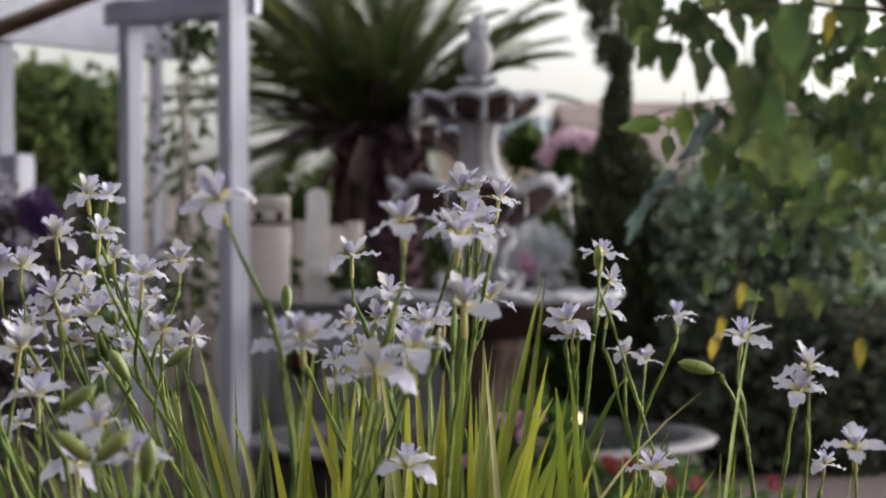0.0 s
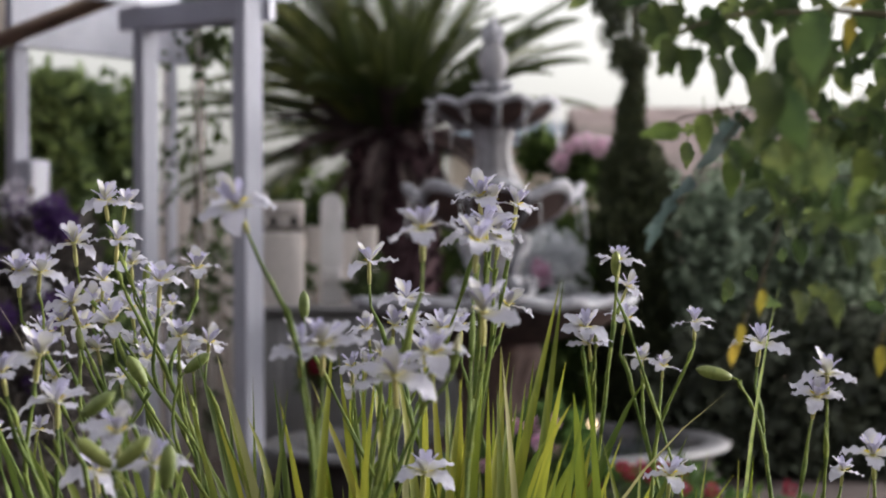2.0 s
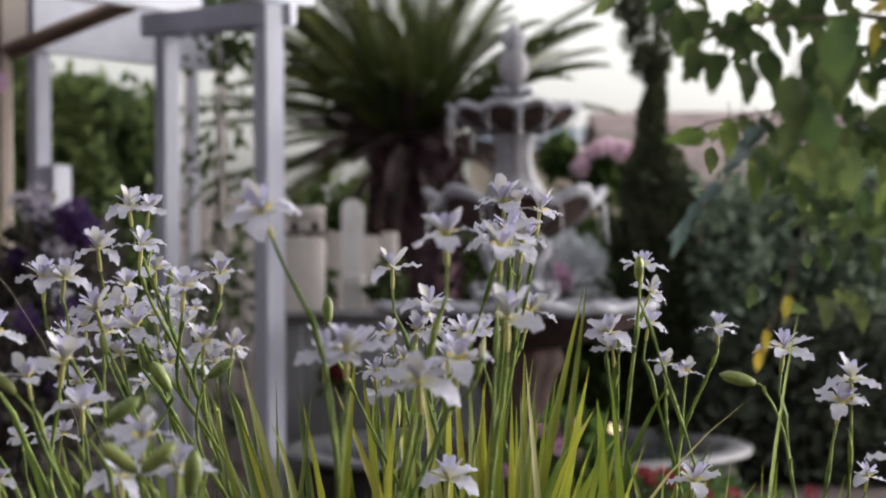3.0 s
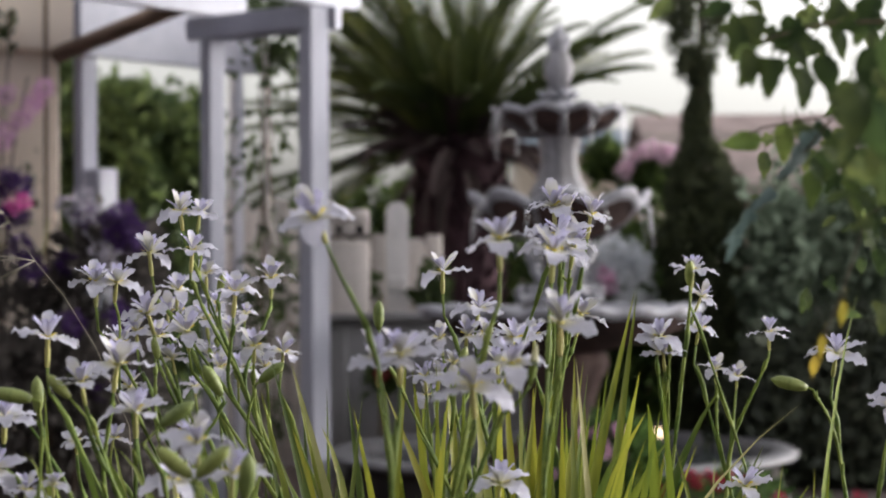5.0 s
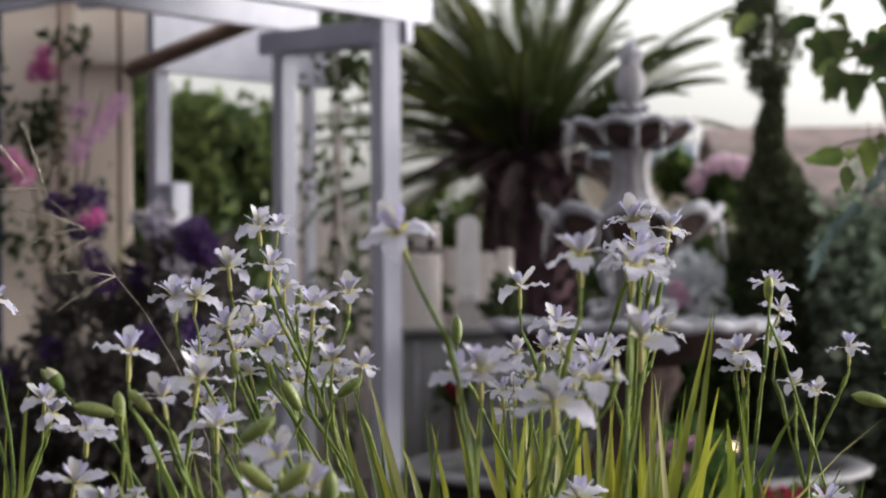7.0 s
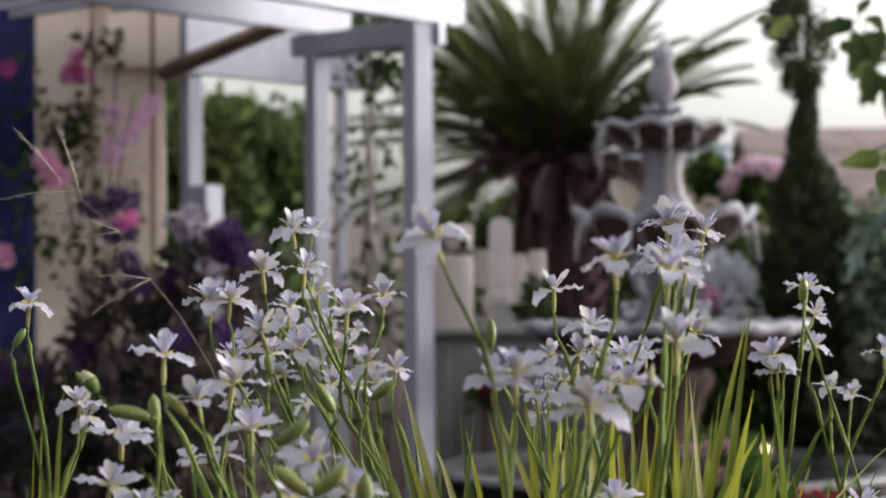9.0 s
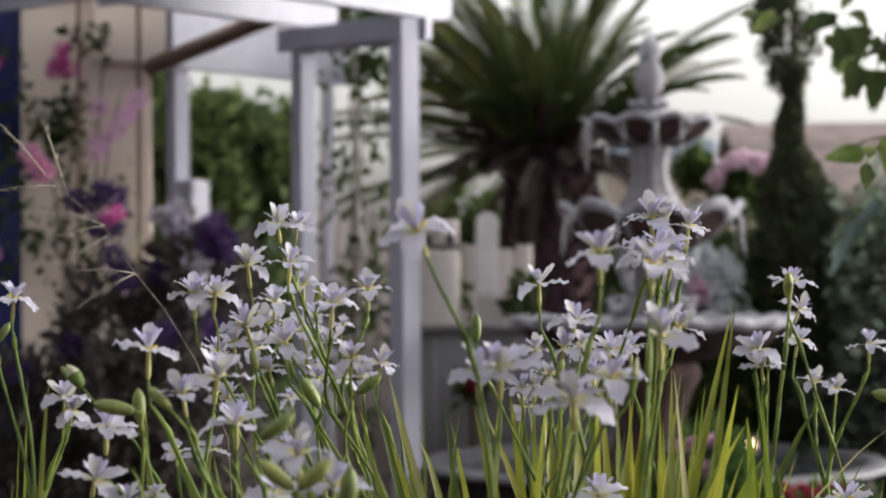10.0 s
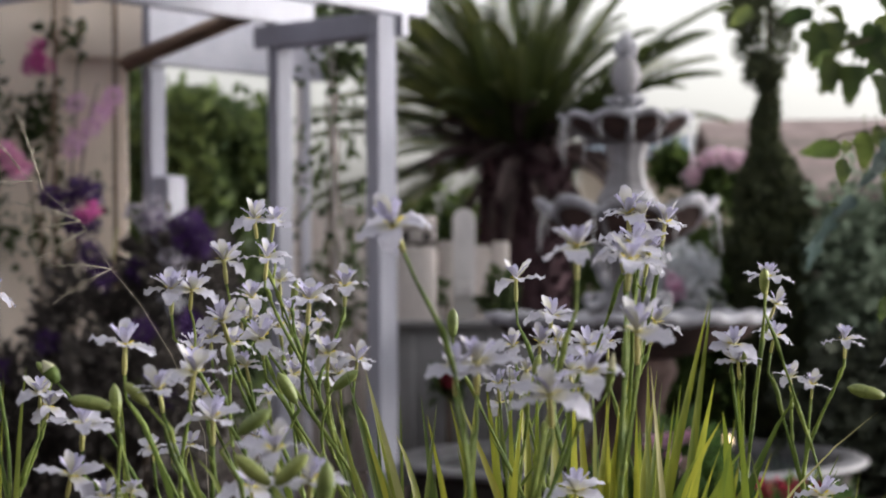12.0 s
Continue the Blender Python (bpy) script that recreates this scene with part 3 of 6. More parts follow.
foliage("hedge", np.concatenate([lump(9000, (-2.118, 14.000, 1.486), (0.50, 0.6, 0.78), 7, 0.5), lump(6000, (-2.204, 14.000, 0.786), (0.6, 0.7, 0.9), 8, 0.5),
                                 lump(5000, (-2.816, 14.200, 1.748), (0.5, 0.6, 1.0), 9, 0.5), lump(1800, (-2.161, 13.900, 2.160), (0.26, 0.4, 0.24), 10, 0.3), lump(900, (-1.773, 13.900, 1.891), (0.13, 0.3, 0.30), 12, 0.2),
                                 hedge_shoots()]),
        0.075, M_HEDGE, "tall dense dark green hedge behind the pergola", "hedge", 11, trunk=6)


def climber_on_pole():
    t = thing("climbing_plant", (-0.805, 9.3, 0), "leafy climber on a thin pole between the pergola posts", "climber")
    o = np.array(t.location)
    bm = bmesh.new()
    tube(bm, [(0, 0, 0), (0.01, 0, 1.2), (0, 0, 2.35)], [0.016, 0.015, 0.012], 8)
    part("pole", bm, M_PALE, t)
    rng = np.random.default_rng(31)
    z = rng.uniform(0.3, 2.4, 220)
    q = rng.normal(size=220) * 0.05
    pts = np.stack([o[0] + q + 0.05 * np.sin(z * 7), o[1] + rng.normal(size=220) * 0.06, z], 1)
    w = rng.uniform(0.6, 2.3, 110)
    pts2 = np.stack([o[0] + rng.choice([-0.15, 0.13], 110) + rng.normal(size=110) * 0.03 + 0.04 * np.sin(w * 9), o[1] + rng.normal(size=110) * 0.06, w], 1)
    top = np.concatenate([lump(110, (-0.758, 9.300, 2.161), (0.12, 0.1, 0.09), 33, 0.2), lump(150, (-0.787, 9.500, 2.417), (0.22, 0.08, 0.07), 35, 0.2)])
    pts = np.concatenate([pts, pts2, top])
    tagged(part("leaves", leaf_mesh("leaves", pts - o, 0.042, M_VINE, 34, long=1.6, droop=0.5), M_VINE, t), kind="stuff")
    for k in range(3):
        bm = bmesh.new()
        tube(bm, [(0.03 * math.sin(i * 1.1 + k * 2), 0.03 * math.cos(i * 1.1 + k * 2), 0.16 * i) for i in range(15)], 0.005, 5)
        part("stem", bm, M_BARK, t)


climber_on_pole()


# ---- pale board fence, with a gate and its round-topped post ----
def fence():
    f = thing("fence", (-0.824, 10.6, 0), "pale weathered upright board fence behind the pergola", "fence")
    x, k = -1.136, 0
    low = 1.274
    rng = np.random.default_rng(41)
    while x < -0.028:
        bm = bmesh.new()
        h = (1.475 if x < -0.575 else low) + rng.uniform(-0.02, 0.02)
        box(bm, (x + 0.045 - f.location.x, rng.uniform(-0.005, 0.005), h / 2), (0.092, 0.02, h), None, 0.006)
        part("board", bm, M_PALE, f)
        x += 0.1
    for z in (0.35, 1.2):
        bm = bmesh.new()
        box(bm, (-0.584 - f.location.x, 0.04, z), (1.1, 0.04, 0.07), None, 0.006)
        part("rail", bm, M_PALE, f)
    g = thing("garden_gate", (-0.433, 10.0, 0), "pale gate panel with two round holes", "gate")
    zt, zh = 1.410, 1.304
    w = 0.21
    bm = bmesh.new()
    box(bm, (0, 0, zh / 2 - 0.03), (w, 0.03, zh - 0.06), None, 0.006)
    part("gate_panel", bm, M_PALE, g)
    for side in (-1, 0, 1):
        bm = bmesh.new()
        box(bm, (side * (w / 2 - 0.017), 0, zh), (0.032 if side else 0.07, 0.03, 0.062), None, 0.004)
        part("gate_stile", bm, M_PALE, g)
    bm = bmesh.new()
    box(bm, (0, 0, (zt + zh + 0.03) / 2), (w, 0.03, zt - zh - 0.03), None, 0.008)
    part("gate_top", bm, M_PALE, g)
    for px in (-0.058, 0.058):
        bm = bmesh.new()
        lathe(bm, [(0.025, -0.02), (0.031, -0.02), (0.034, 0.0), (0.031, 0.02), (0.025, 0.02), (0.025, -0.02)], 20)
        bmesh.ops.rotate(bm, verts=bm.verts, cent=(0, 0, 0), matrix=Matrix.Rotation(radians(90), 3, "X"))
        bmesh.ops.translate(bm, verts=bm.verts, vec=(px, 0, zh))
        part("hole_ring", bm, M_PALE, g)
    # added near-black sheet that gives the holes their shade
    bm = bmesh.new()
    box(bm, (0, 0.03, zh), (w, 0.012, 0.09), None, 0.002)
    part("hole_dark", bm, M_DARK, g, "near-black sheet standing for the shade inside the holes")
    p = thing("gate_post", (-0.189, 10.35, 0), "white painted gate post board with a rounded top", "post")
    h, half, thick = 1.461, 0.061, 0.045
    outline = [(-half, 0.0), (half, 0.0), (half, h - half)] + [(half * math.cos(q), h - half + half * math.sin(q)) for q in [math.pi * k / 12 for k in range(1, 12)]] + [(-half, h - half)]
    bm = bmesh.new()
    rings = [[bm.verts.new((x, y, z)) for x, z in outline] for y in (-thick / 2, thick / 2)]
    bm.faces.new(rings[0])
    bm.faces.new(rings[1][::-1])
    for k in range(len(outline)):
        m = (k + 1) % len(outline)
        bm.faces.new((rings[0][k], rings[1][k], rings[1][m], rings[0][m]))
    bmesh.ops.recalc_face_normals(bm, faces=bm.faces)
    bmesh.ops.bevel(bm, geom=[e for e in bm.edges if abs(e.verts[0].co.y - e.verts[1].co.y) < 1e-5], offset=0.008, segments=2, affect="EDGES", clamp_overlap=True)
    part("board", bm, M_GATE, p, smooth=False)
    for z in (0.30, 1.02):
        bm = bmesh.new()
        box(bm, (0, -thick / 2 - 0.009, z), (half * 1.7, 0.018, 0.07), None, 0.004)
        part("cleat", bm, M_GATE, p, smooth=False)


fence()


# ---- grey raised wall behind the pool ----
def raised_wall():
    w = thing("planter_wall", (-0.187, 9.9, 0), "dark grey plastered raised bed wall with a framed panel", "wall")
    ht = 0.834
    bm = bmesh.new()
    box(bm, (0.15, 0.15, ht / 2), (1.15, 0.3, ht), None, 0.01)
    part("body", bm, M_GREY, w)
    bm = bmesh.new()
    box(bm, (0.15, 0.13, ht + 0.015), (1.2, 0.36, 0.04), None, 0.008)
    part("coping", bm, M_GREY, w)
    for px in (-0.455, -0.041, 0.221):
        bm = bmesh.new()
        box(bm, (px - w.location.x, -0.012, ht / 2 - 0.02), (0.03, 0.024, ht - 0.04), None, 0.005)
        part("batten", bm, M_GREY, w)
    pts = lump(300, (-0.259, 9.700, 0.554), (0.09, 0.07, 0.1), 51, 0.2)
    pl = foliage("potted_flower", pts, 0.03, M_BUSH, "small plant with a dull red bloom before the grey wall", "plant", 52, trunk=2)
    blossoms(pl, "bloom", [(-0.256, 9.620, 0.578)], 0.035, M_RED, 120, 0.016, 53)


raised_wall()


# ---- sago palm ----
def sago_palm():
    base = Vector((0.155, 11.0, 0))
    t = thing("sago_palm", tuple(base), "large sago palm with a shaggy dark trunk", "palm")
    top = 1.845
    bm = bmesh.new()
    prof, n = [], 46
    for i in range(n):
        z = top * i / (n - 1)
        prof.append((0.20 + 0.03 * (z / top) + 0.018 * (i % 2), z))
    lathe(bm, prof + [(0.1, top + 0.05), (0.0, top + 0.06)], 40, 13, [0.12] * (n + 2))
    for v in bm.verts:
        v.co += Vector((noise.noise(v.co * 9), noise.noise(v.co * 9 + Vector((5, 1, 2))), 0)) * 0.02
    part("trunk", bm, M_TRUNK, t)
    # stubs of old leaf bases, in a spiral
    bm = bmesh.new()
    box(bm, (0, 0, 0.03), (0.035, 0.02, 0.075), None, 0.006)
    stub = mesh_of("leaf_base", bm, M_TRUNK)
    for k in range(220):
        q, z = k * 2.39996, 0.3 + (top - 0.3) * k / 220
        ob = part("leaf_base", stub, None, t)
        r = 0.212 + 0.03 * z / top
        ob.matrix_basis = Matrix.Translation((r * math.cos(q), r * math.sin(q), z)) @ pose(0, 0, 0, 0, 0, math.degrees(q)) @ pose(0, 0, 0, 0, 38, 0)

    def frond(length, curl, seed, mat):
        rng = random.Random(seed)
        bm = bmesh.new()
        pts, ang, p = [], 0.0, Vector((0, 0, 0))
        n = 26
        for i in range(n):
            pts.append(p.copy())
            ang += curl / n * (0.4 + 1.2 * i / n)
            p = p + Vector((math.cos(ang), 0, -math.sin(ang))) * (length / n)
        tube(bm, pts, [0.011 * (1 - 0.8 * i / n) + 0.001 for i in range(n)], 5)
        m = 50
        for j in range(m):
            s = 0.10 + 0.9 * j / m
            f = s * (n - 1)
            i = min(int(f), n - 2)
            q = pts[i].lerp(pts[i + 1], f - i)
            d = (pts[i + 1] - pts[i]).normalized()
            up = Vector((0, 1, 0)).cross(d) * -1
            ll = 0.128 * math.sin(math.pi * min(1, s * 0.9 + 0.12)) ** 0.6 * rng.uniform(0.85, 1.1) + 0.02
            for sg in (-1, 1):
                out = (Vector((0, sg, 0)) * 0.50 + d * 0.80 + up * 0.36).normalized()
                w = d * 0.0076
                mid, tip = q + out * ll * 0.55 + up * 0.004, q + out * ll - Vector((0, 0, 0.02))
                vs = [bm.verts.new(c) for c in (q - w, q + w, mid + w * 0.9, tip, mid - w * 0.9)]
                bm.faces.new(vs)
        return mesh_of("frond", bm, mat)
    kinds = [frond(1.28, 0.55, 1, M_FROND), frond(1.15, 0.75, 2, M_FROND), frond(1.34, 0.40, 3, M_FROND), frond(1.02, 1.0, 4, M_FROND)]
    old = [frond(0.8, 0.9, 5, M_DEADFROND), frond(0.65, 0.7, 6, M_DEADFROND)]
    rng = random.Random(8)
    for k in range(112):
        q = k * 137.508 + rng.uniform(-10, 10)
        u = k / 111
        lift = 84 - 94 * u ** 0.85 + rng.uniform(-6, 6)
        if math.sin(radians(q)) < -0.3:
            lift = max(lift, rng.uniform(30, 44))      # towards the path the low fronds have been cut away
        side = (q % 360.0)
        if (150 < side < 208 and lift < 18 and k % 2) or ((side < 58 or side > 322) and (k % 4 == 1 or lift < 30)):
            continue                                     # gaps in the crown: low on the pergola's side, all over on the fountain's
        ob = part("frond", kinds[k % 4], None, t)
        ob.matrix_basis = Matrix.Translation((0, 0, top + 0.04 - 0.12 * u)) @ pose(0, 0, 0, 0, 0, q) @ pose(0.05 + 0.13 * u, 0, 0, 0, -lift, 0) @ pose(0, 0, 0, rng.uniform(-25, 25)) @ Matrix.Scale(rng.uniform(0.88, 1.12), 4)
    # the side by the pergola grows thickest
    for k in range(25):
        ob = part("frond", kinds[k % 4], None, t)
        ob.matrix_basis = Matrix.Translation((0, 0, top - 0.03)) @ pose(0, 0, 0, 0, 0, 180 + rng.uniform(-50, 78)) @ pose(0.10, 0, 0, 0, -rng.uniform(30, 74), 0) @ pose(0, 0, 0, rng.uniform(-25, 25)) @ Matrix.Scale(rng.uniform(0.75, 1.0), 4)
    # young fronds standing nearly upright
    for k in range(9):
        ob = part("frond", kinds[k % 4], None, t)
        ob.matrix_basis = Matrix.Translation((0, 0, top + 0.03)) @ pose(0, 0, 0, 0, 0, k * 137.508 + 70) @ pose(0.06, 0, 0, 0, -rng.uniform(58, 84), 0) @ pose(0, 0, 0, rng.uniform(-25, 25)) @ Matrix.Scale(rng.uniform(0.85, 1.1), 4)
    # long fronds that reach out level beside the fountain
    for turn, lift, roll in ((-16, 37, 20), (-13, 36, -20), (4, 24, 0)):
        ob = part("frond", kinds[1], None, t)
        ob.matrix_basis = Matrix.Translation((0, 0, top - 0.02)) @ pose(0, 0, 0, 0, 0, turn) @ pose(0.12, 0, 0, 0, -lift, 0) @ pose(0, 0, 0, roll)
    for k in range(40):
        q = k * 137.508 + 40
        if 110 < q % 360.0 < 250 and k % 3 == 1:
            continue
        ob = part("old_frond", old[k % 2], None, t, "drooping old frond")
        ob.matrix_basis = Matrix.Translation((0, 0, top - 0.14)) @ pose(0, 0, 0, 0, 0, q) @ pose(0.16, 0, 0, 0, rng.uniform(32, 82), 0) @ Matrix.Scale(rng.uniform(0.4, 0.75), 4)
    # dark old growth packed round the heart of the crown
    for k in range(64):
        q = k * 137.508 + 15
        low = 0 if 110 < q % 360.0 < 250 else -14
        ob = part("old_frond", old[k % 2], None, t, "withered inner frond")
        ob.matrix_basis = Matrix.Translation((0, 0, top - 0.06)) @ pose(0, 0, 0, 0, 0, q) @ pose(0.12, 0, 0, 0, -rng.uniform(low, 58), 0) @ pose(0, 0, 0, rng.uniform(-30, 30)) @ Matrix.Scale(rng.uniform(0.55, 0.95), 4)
    return t


sago_palm()


# ---- three-tier fountain ----
def fountain():
    c = Vector((0.586, 8.8, 0))
    t = thing("fountain", tuple(c), "three-tier scalloped cast-stone fountain with running water", "fountain")

    def bowl(name, rim_r, rim_z, foot_r, foot_z, lobes, amp, lift, thick=0.035):
        """Shallow scalloped bowl: outside from the foot up to the rolled rim, then down inside."""
        bm = bmesh.new()
        h = rim_z - foot_z
        prof = [(foot_r, foot_z), (foot_r * 1.35, foot_z + h * 0.05), (rim_r * 0.62, foot_z + h * 0.22), (rim_r * 0.86, foot_z + h * 0.50), (rim_r * 0.95, foot_z + h * 0.76),
                (rim_r * 1.0, rim_z - thick * 0.9), (rim_r * 1.03, rim_z - thick * 0.3), (rim_r * 1.0, rim_z), (rim_r * 0.94, rim_z - thick * 0.1),
                (rim_r * 0.88, rim_z - thick * 0.8), (rim_r * 0.6, foot_z + h * 0.55), (0.0, foot_z + h * 0.4)]
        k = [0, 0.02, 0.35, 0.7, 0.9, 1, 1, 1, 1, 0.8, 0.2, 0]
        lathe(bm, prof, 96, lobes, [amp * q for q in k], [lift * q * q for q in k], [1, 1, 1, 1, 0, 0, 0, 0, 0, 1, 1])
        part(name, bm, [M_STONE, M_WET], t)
        # carved ribs under the bowl, between the lobes
        for k in range(lobes if lobes < 12 else 0):
            q = 2 * math.pi * (k + 0.5) / lobes
            rib = bmesh.new()
            path = [(foot_r * 1.2, foot_z + h * 0.02), (rim_r * 0.60, foot_z + h * 0.20), (rim_r * 0.82, foot_z + h * 0.47), (rim_r * 0.90, foot_z + h * 0.72), (rim_r * 0.94, rim_z - thick)]
            tube(rib, [(r * math.cos(q), r * math.sin(q), z) for r, z in path], [0.010, 0.014, 0.017, 0.017, 0.012], 7)
            part("rib", rib, M_PEDESTAL, t)

    def turned(name, prof, mats=M_STONE, lobes=0, amp=0.0, sides=40):
        bm = bmesh.new()
        lathe(bm, prof, sides, lobes, [amp] * len(prof))
        return part(name, bm, mats, t)

    def water(name, r, z):
        bm = bmesh.new()
        vs = [bm.verts.new((r * math.cos(q), r * math.sin(q), z)) for q in [2 * math.pi * k / 64 for k in range(64)]]
        bm.faces.new(vs)
        return part(name, bm, M_WATER, t, "rippled water")
    # pool
    zr = 0.276
    R = 1.067
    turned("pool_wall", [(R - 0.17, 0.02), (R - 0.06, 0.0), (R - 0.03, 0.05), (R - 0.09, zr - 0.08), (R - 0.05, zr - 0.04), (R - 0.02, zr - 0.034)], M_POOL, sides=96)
    turned("pool_rim", [(R - 0.02, zr - 0.034), (R, zr - 0.028), (R + 0.005, zr - 0.012), (R - 0.02, zr), (R - 0.10, zr), (R - 0.13, zr - 0.02), (R - 0.14, zr - 0.06), (R - 0.15, 0.05)], M_RIM, sides=96)
    water("pool_water", R - 0.142, zr - 0.055)
    # base pedestal
    z1 = 0.925
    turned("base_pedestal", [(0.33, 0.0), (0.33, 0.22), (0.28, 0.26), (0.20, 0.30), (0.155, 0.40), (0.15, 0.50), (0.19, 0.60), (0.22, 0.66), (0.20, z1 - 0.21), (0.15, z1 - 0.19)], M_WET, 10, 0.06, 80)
    bowl("lower_bowl", 0.63, z1, 0.14, z1 - 0.22, 18, 0.05, 0.022, 0.05)
    water("bowl_water", 0.56, z1 - 0.03)
    z2 = 1.428
    turned("lower_pedestal", [(0.17, z1 - 0.11), (0.17, z1 + 0.02), (0.13, z1 + 0.06), (0.085, z1 + 0.12), (0.075, z1 + 0.22), (0.10, z1 + 0.29), (0.12, z2 - 0.17)], M_PEDESTAL, 8, 0.08, 64)
    # four scrolled brackets round the pedestal
    for k in range(4):
        bm = bmesh.new()
        q = radians(45 + 90 * k - 10)
        path = [(0.10, z2 - 0.17), (0.15, z2 - 0.19), (0.185, z1 + 0.25), (0.15, z1 + 0.17), (0.12, z1 + 0.12), (0.16, z1 + 0.05), (0.23, z1 + 0.03), (0.25, z1 + 0.07), (0.22, z1 + 0.085)]
        fine = []
        for a, b in zip(path, path[1:]):
            fine += [(a[0] + (b[0] - a[0]) * s, a[1] + (b[1] - a[1]) * s) for s in (0, 0.5)]
        fine.append(path[-1])
        tube(bm, [(r * math.cos(q), r * math.sin(q), z) for r, z in fine], [0.03 - 0.0008 * i for i in range(len(fine))], 8)
        part("scroll", bm, M_STONE, t)
    bowl("middle_bowl", 0.388, z2, 0.10, z2 - 0.215, 8, 0.13, 0.062, 0.058)
    water("bowl_water", 0.32, z2 - 0.04)
    z3 = 1.826
    turned("upper_pedestal", [(0.13, z2 - 0.08), (0.13, z2 + 0.02), (0.115, z2 + 0.05), (0.092, z2 + 0.09), (0.080, z2 + 0.17), (0.092, z3 - 0.16), (0.105, z3 - 0.12), (0.105, z3 - 0.09)], M_PEDESTAL, 8, 0.08, 64)
    bowl("upper_bowl", 0.296, z3, 0.08, z3 - 0.128, 10, 0.09, 0.03, 0.036)
    water("bowl_water", 0.24, z3 - 0.02)
    # pineapple finial
    za = 2.225
    turned("finial_base", [(0.09, z3 - 0.06), (0.09, z3 + 0.012), (0.062, z3 + 0.03), (0.045, z3 + 0.06), (0.050, z3 + 0.085), (0.068, z3 + 0.10)], M_STONE, 8, 0.1, 48)

    def leafy(name, mat, leaves):
        """A whorl of thick carved leaves: angle, foot radius, foot height, tip radius, tip height, thickness."""
        for q, r0, h0, r1, h1, w in leaves:
            bm = bmesh.new()
            c, n = math.cos(q), math.sin(q)
            pull = (r0 + (r1 - r0) * 0.75) * 1.08
            tube(bm, bend((r0 * c, r0 * n, h0), (r1 * c, r1 * n, h1), (pull * c, pull * n, h0 + (h1 - h0) * 0.35), 6), [w * 0.8, w, w * 1.05, w * 0.85, w * 0.5, w * 0.12], 7)
            part(name, bm, mat, t)
    leafy("collar_leaf", M_STONE, [(k * math.pi / 4 + 0.2, 0.045, z3 + 0.055, 0.098, z3 + 0.085, 0.019) for k in range(8)])
    bm = bmesh.new()
    prof = []
    for i in range(15):
        s = i / 14
        prof.append((0.060 * math.sin(math.pi * (0.13 + 0.76 * s)) ** 0.8 + (0.008 if i % 2 else 0), z3 + 0.095 + 0.18 * s))
    lathe(bm, prof + [(0.0, z3 + 0.285)], 48, 12, [0.12] * 16)
    part("pineapple", bm, M_PEDESTAL, t)
    crown = za - (z3 + 0.27)
    leafy("crown_leaf", M_STONE, [(k * 2.4, 0.022, z3 + 0.26, 0.046 if k < 8 else 0.018, z3 + 0.27 + crown * (0.6 if k < 8 else 1.0), 0.017) for k in range(13)])
    # falling water from the lips of the two upper bowls
    rng = random.Random(12)

    def stream(r, q, z0, z1_, spread, thick):
        bm = bmesh.new()
        pts, n = [], 9
        for i in range(n):
            s = i / (n - 1)
            rr = r + spread * math.sqrt(s)
            pts.append((rr * math.cos(q) + rng.uniform(-1, 1) * 0.003, rr * math.sin(q) + rng.uniform(-1, 1) * 0.003, z0 + (z1_ - z0) * s ** 1.6))
        tube(bm, pts, [thick * (1.2 - 0.6 * i / n) * rng.uniform(0.7, 1.3) for i in range(n)], 6)
        part("water_stream", bm, M_STREAM, t, "thin falling strand of water")
    for k in range(10):
        q = 2 * math.pi * (k + 0.5) / 10
        for j in range(rng.choice((0, 1, 2))):
            stream(0.288, q + rng.uniform(-0.09, 0.09), z3 - 0.01, z3 - rng.uniform(0.08, 0.24), 0.012 + 0.03 * rng.random(), 0.0034)
    for q, drop in ((-0.30, 0.25), (-0.42, 0.21), (-0.36, 0.13), (-1.15, 0.16), (-2.02, 0.14), (-2.78, 0.24), (-2.90, 0.19), (-2.66, 0.12)):
        stream(0.290, q, z3 - 0.012, z3 - drop, 0.022, 0.0030)
    for q, drop in ((-0.32, 0.24), (-0.44, 0.17), (-2.74, 0.22), (-2.62, 0.16)):
        stream(0.405, q, z2 - 0.04, z2 - drop, 0.03, 0.0030)
    for k in range(8):
        q = 2 * math.pi * (k + 0.5) / 8
        stream(0.40, q + rng.uniform(-0.05, 0.05), z2 - 0.05, z2 - rng.uniform(0.10, 0.30), 0.04, 0.003)


fountain()

# ---- planting round and behind the fountain ----
wf = foliage("hydrangea_bush", np.concatenate([lump(2600, (0.948, 9.900, 0.919), (0.30, 0.25, 0.30), 61, 0.4), lump(1500, (0.944, 9.900, 0.453), (0.3, 0.25, 0.4), 62, 0.4)]), 0.04, M_BUSH, "white flowering bush behind the fountain", "bush", 63)
blossoms(wf, "flower_head", [(0.835, 9.750, 1.166), (0.922, 9.750, 1.209), (1.007, 9.750, 1.165), (0.887, 9.700, 1.094), (1.016, 9.700, 1.065), (1.078, 9.750, 0.978), (0.787, 9.700, 1.066), (0.959, 9.700, 1.136), (0.897, 9.650, 1.037), (0.967, 9.650, 0.994), (0.859, 9.700, 1.137), (1.045, 9.700, 1.107), (0.797, 9.650, 0.981), (1.009, 9.650, 0.923)], 0.058, M_WHITEFLOWER, 260, 0.022, 64, "white flower head")
blossoms(wf, "flower_bud", [(0.864, 9.600, 1.066), (0.886, 9.600, 1.009)], 0.035, M_PALEROSE, 120, 0.016, 90, "pink bloom")
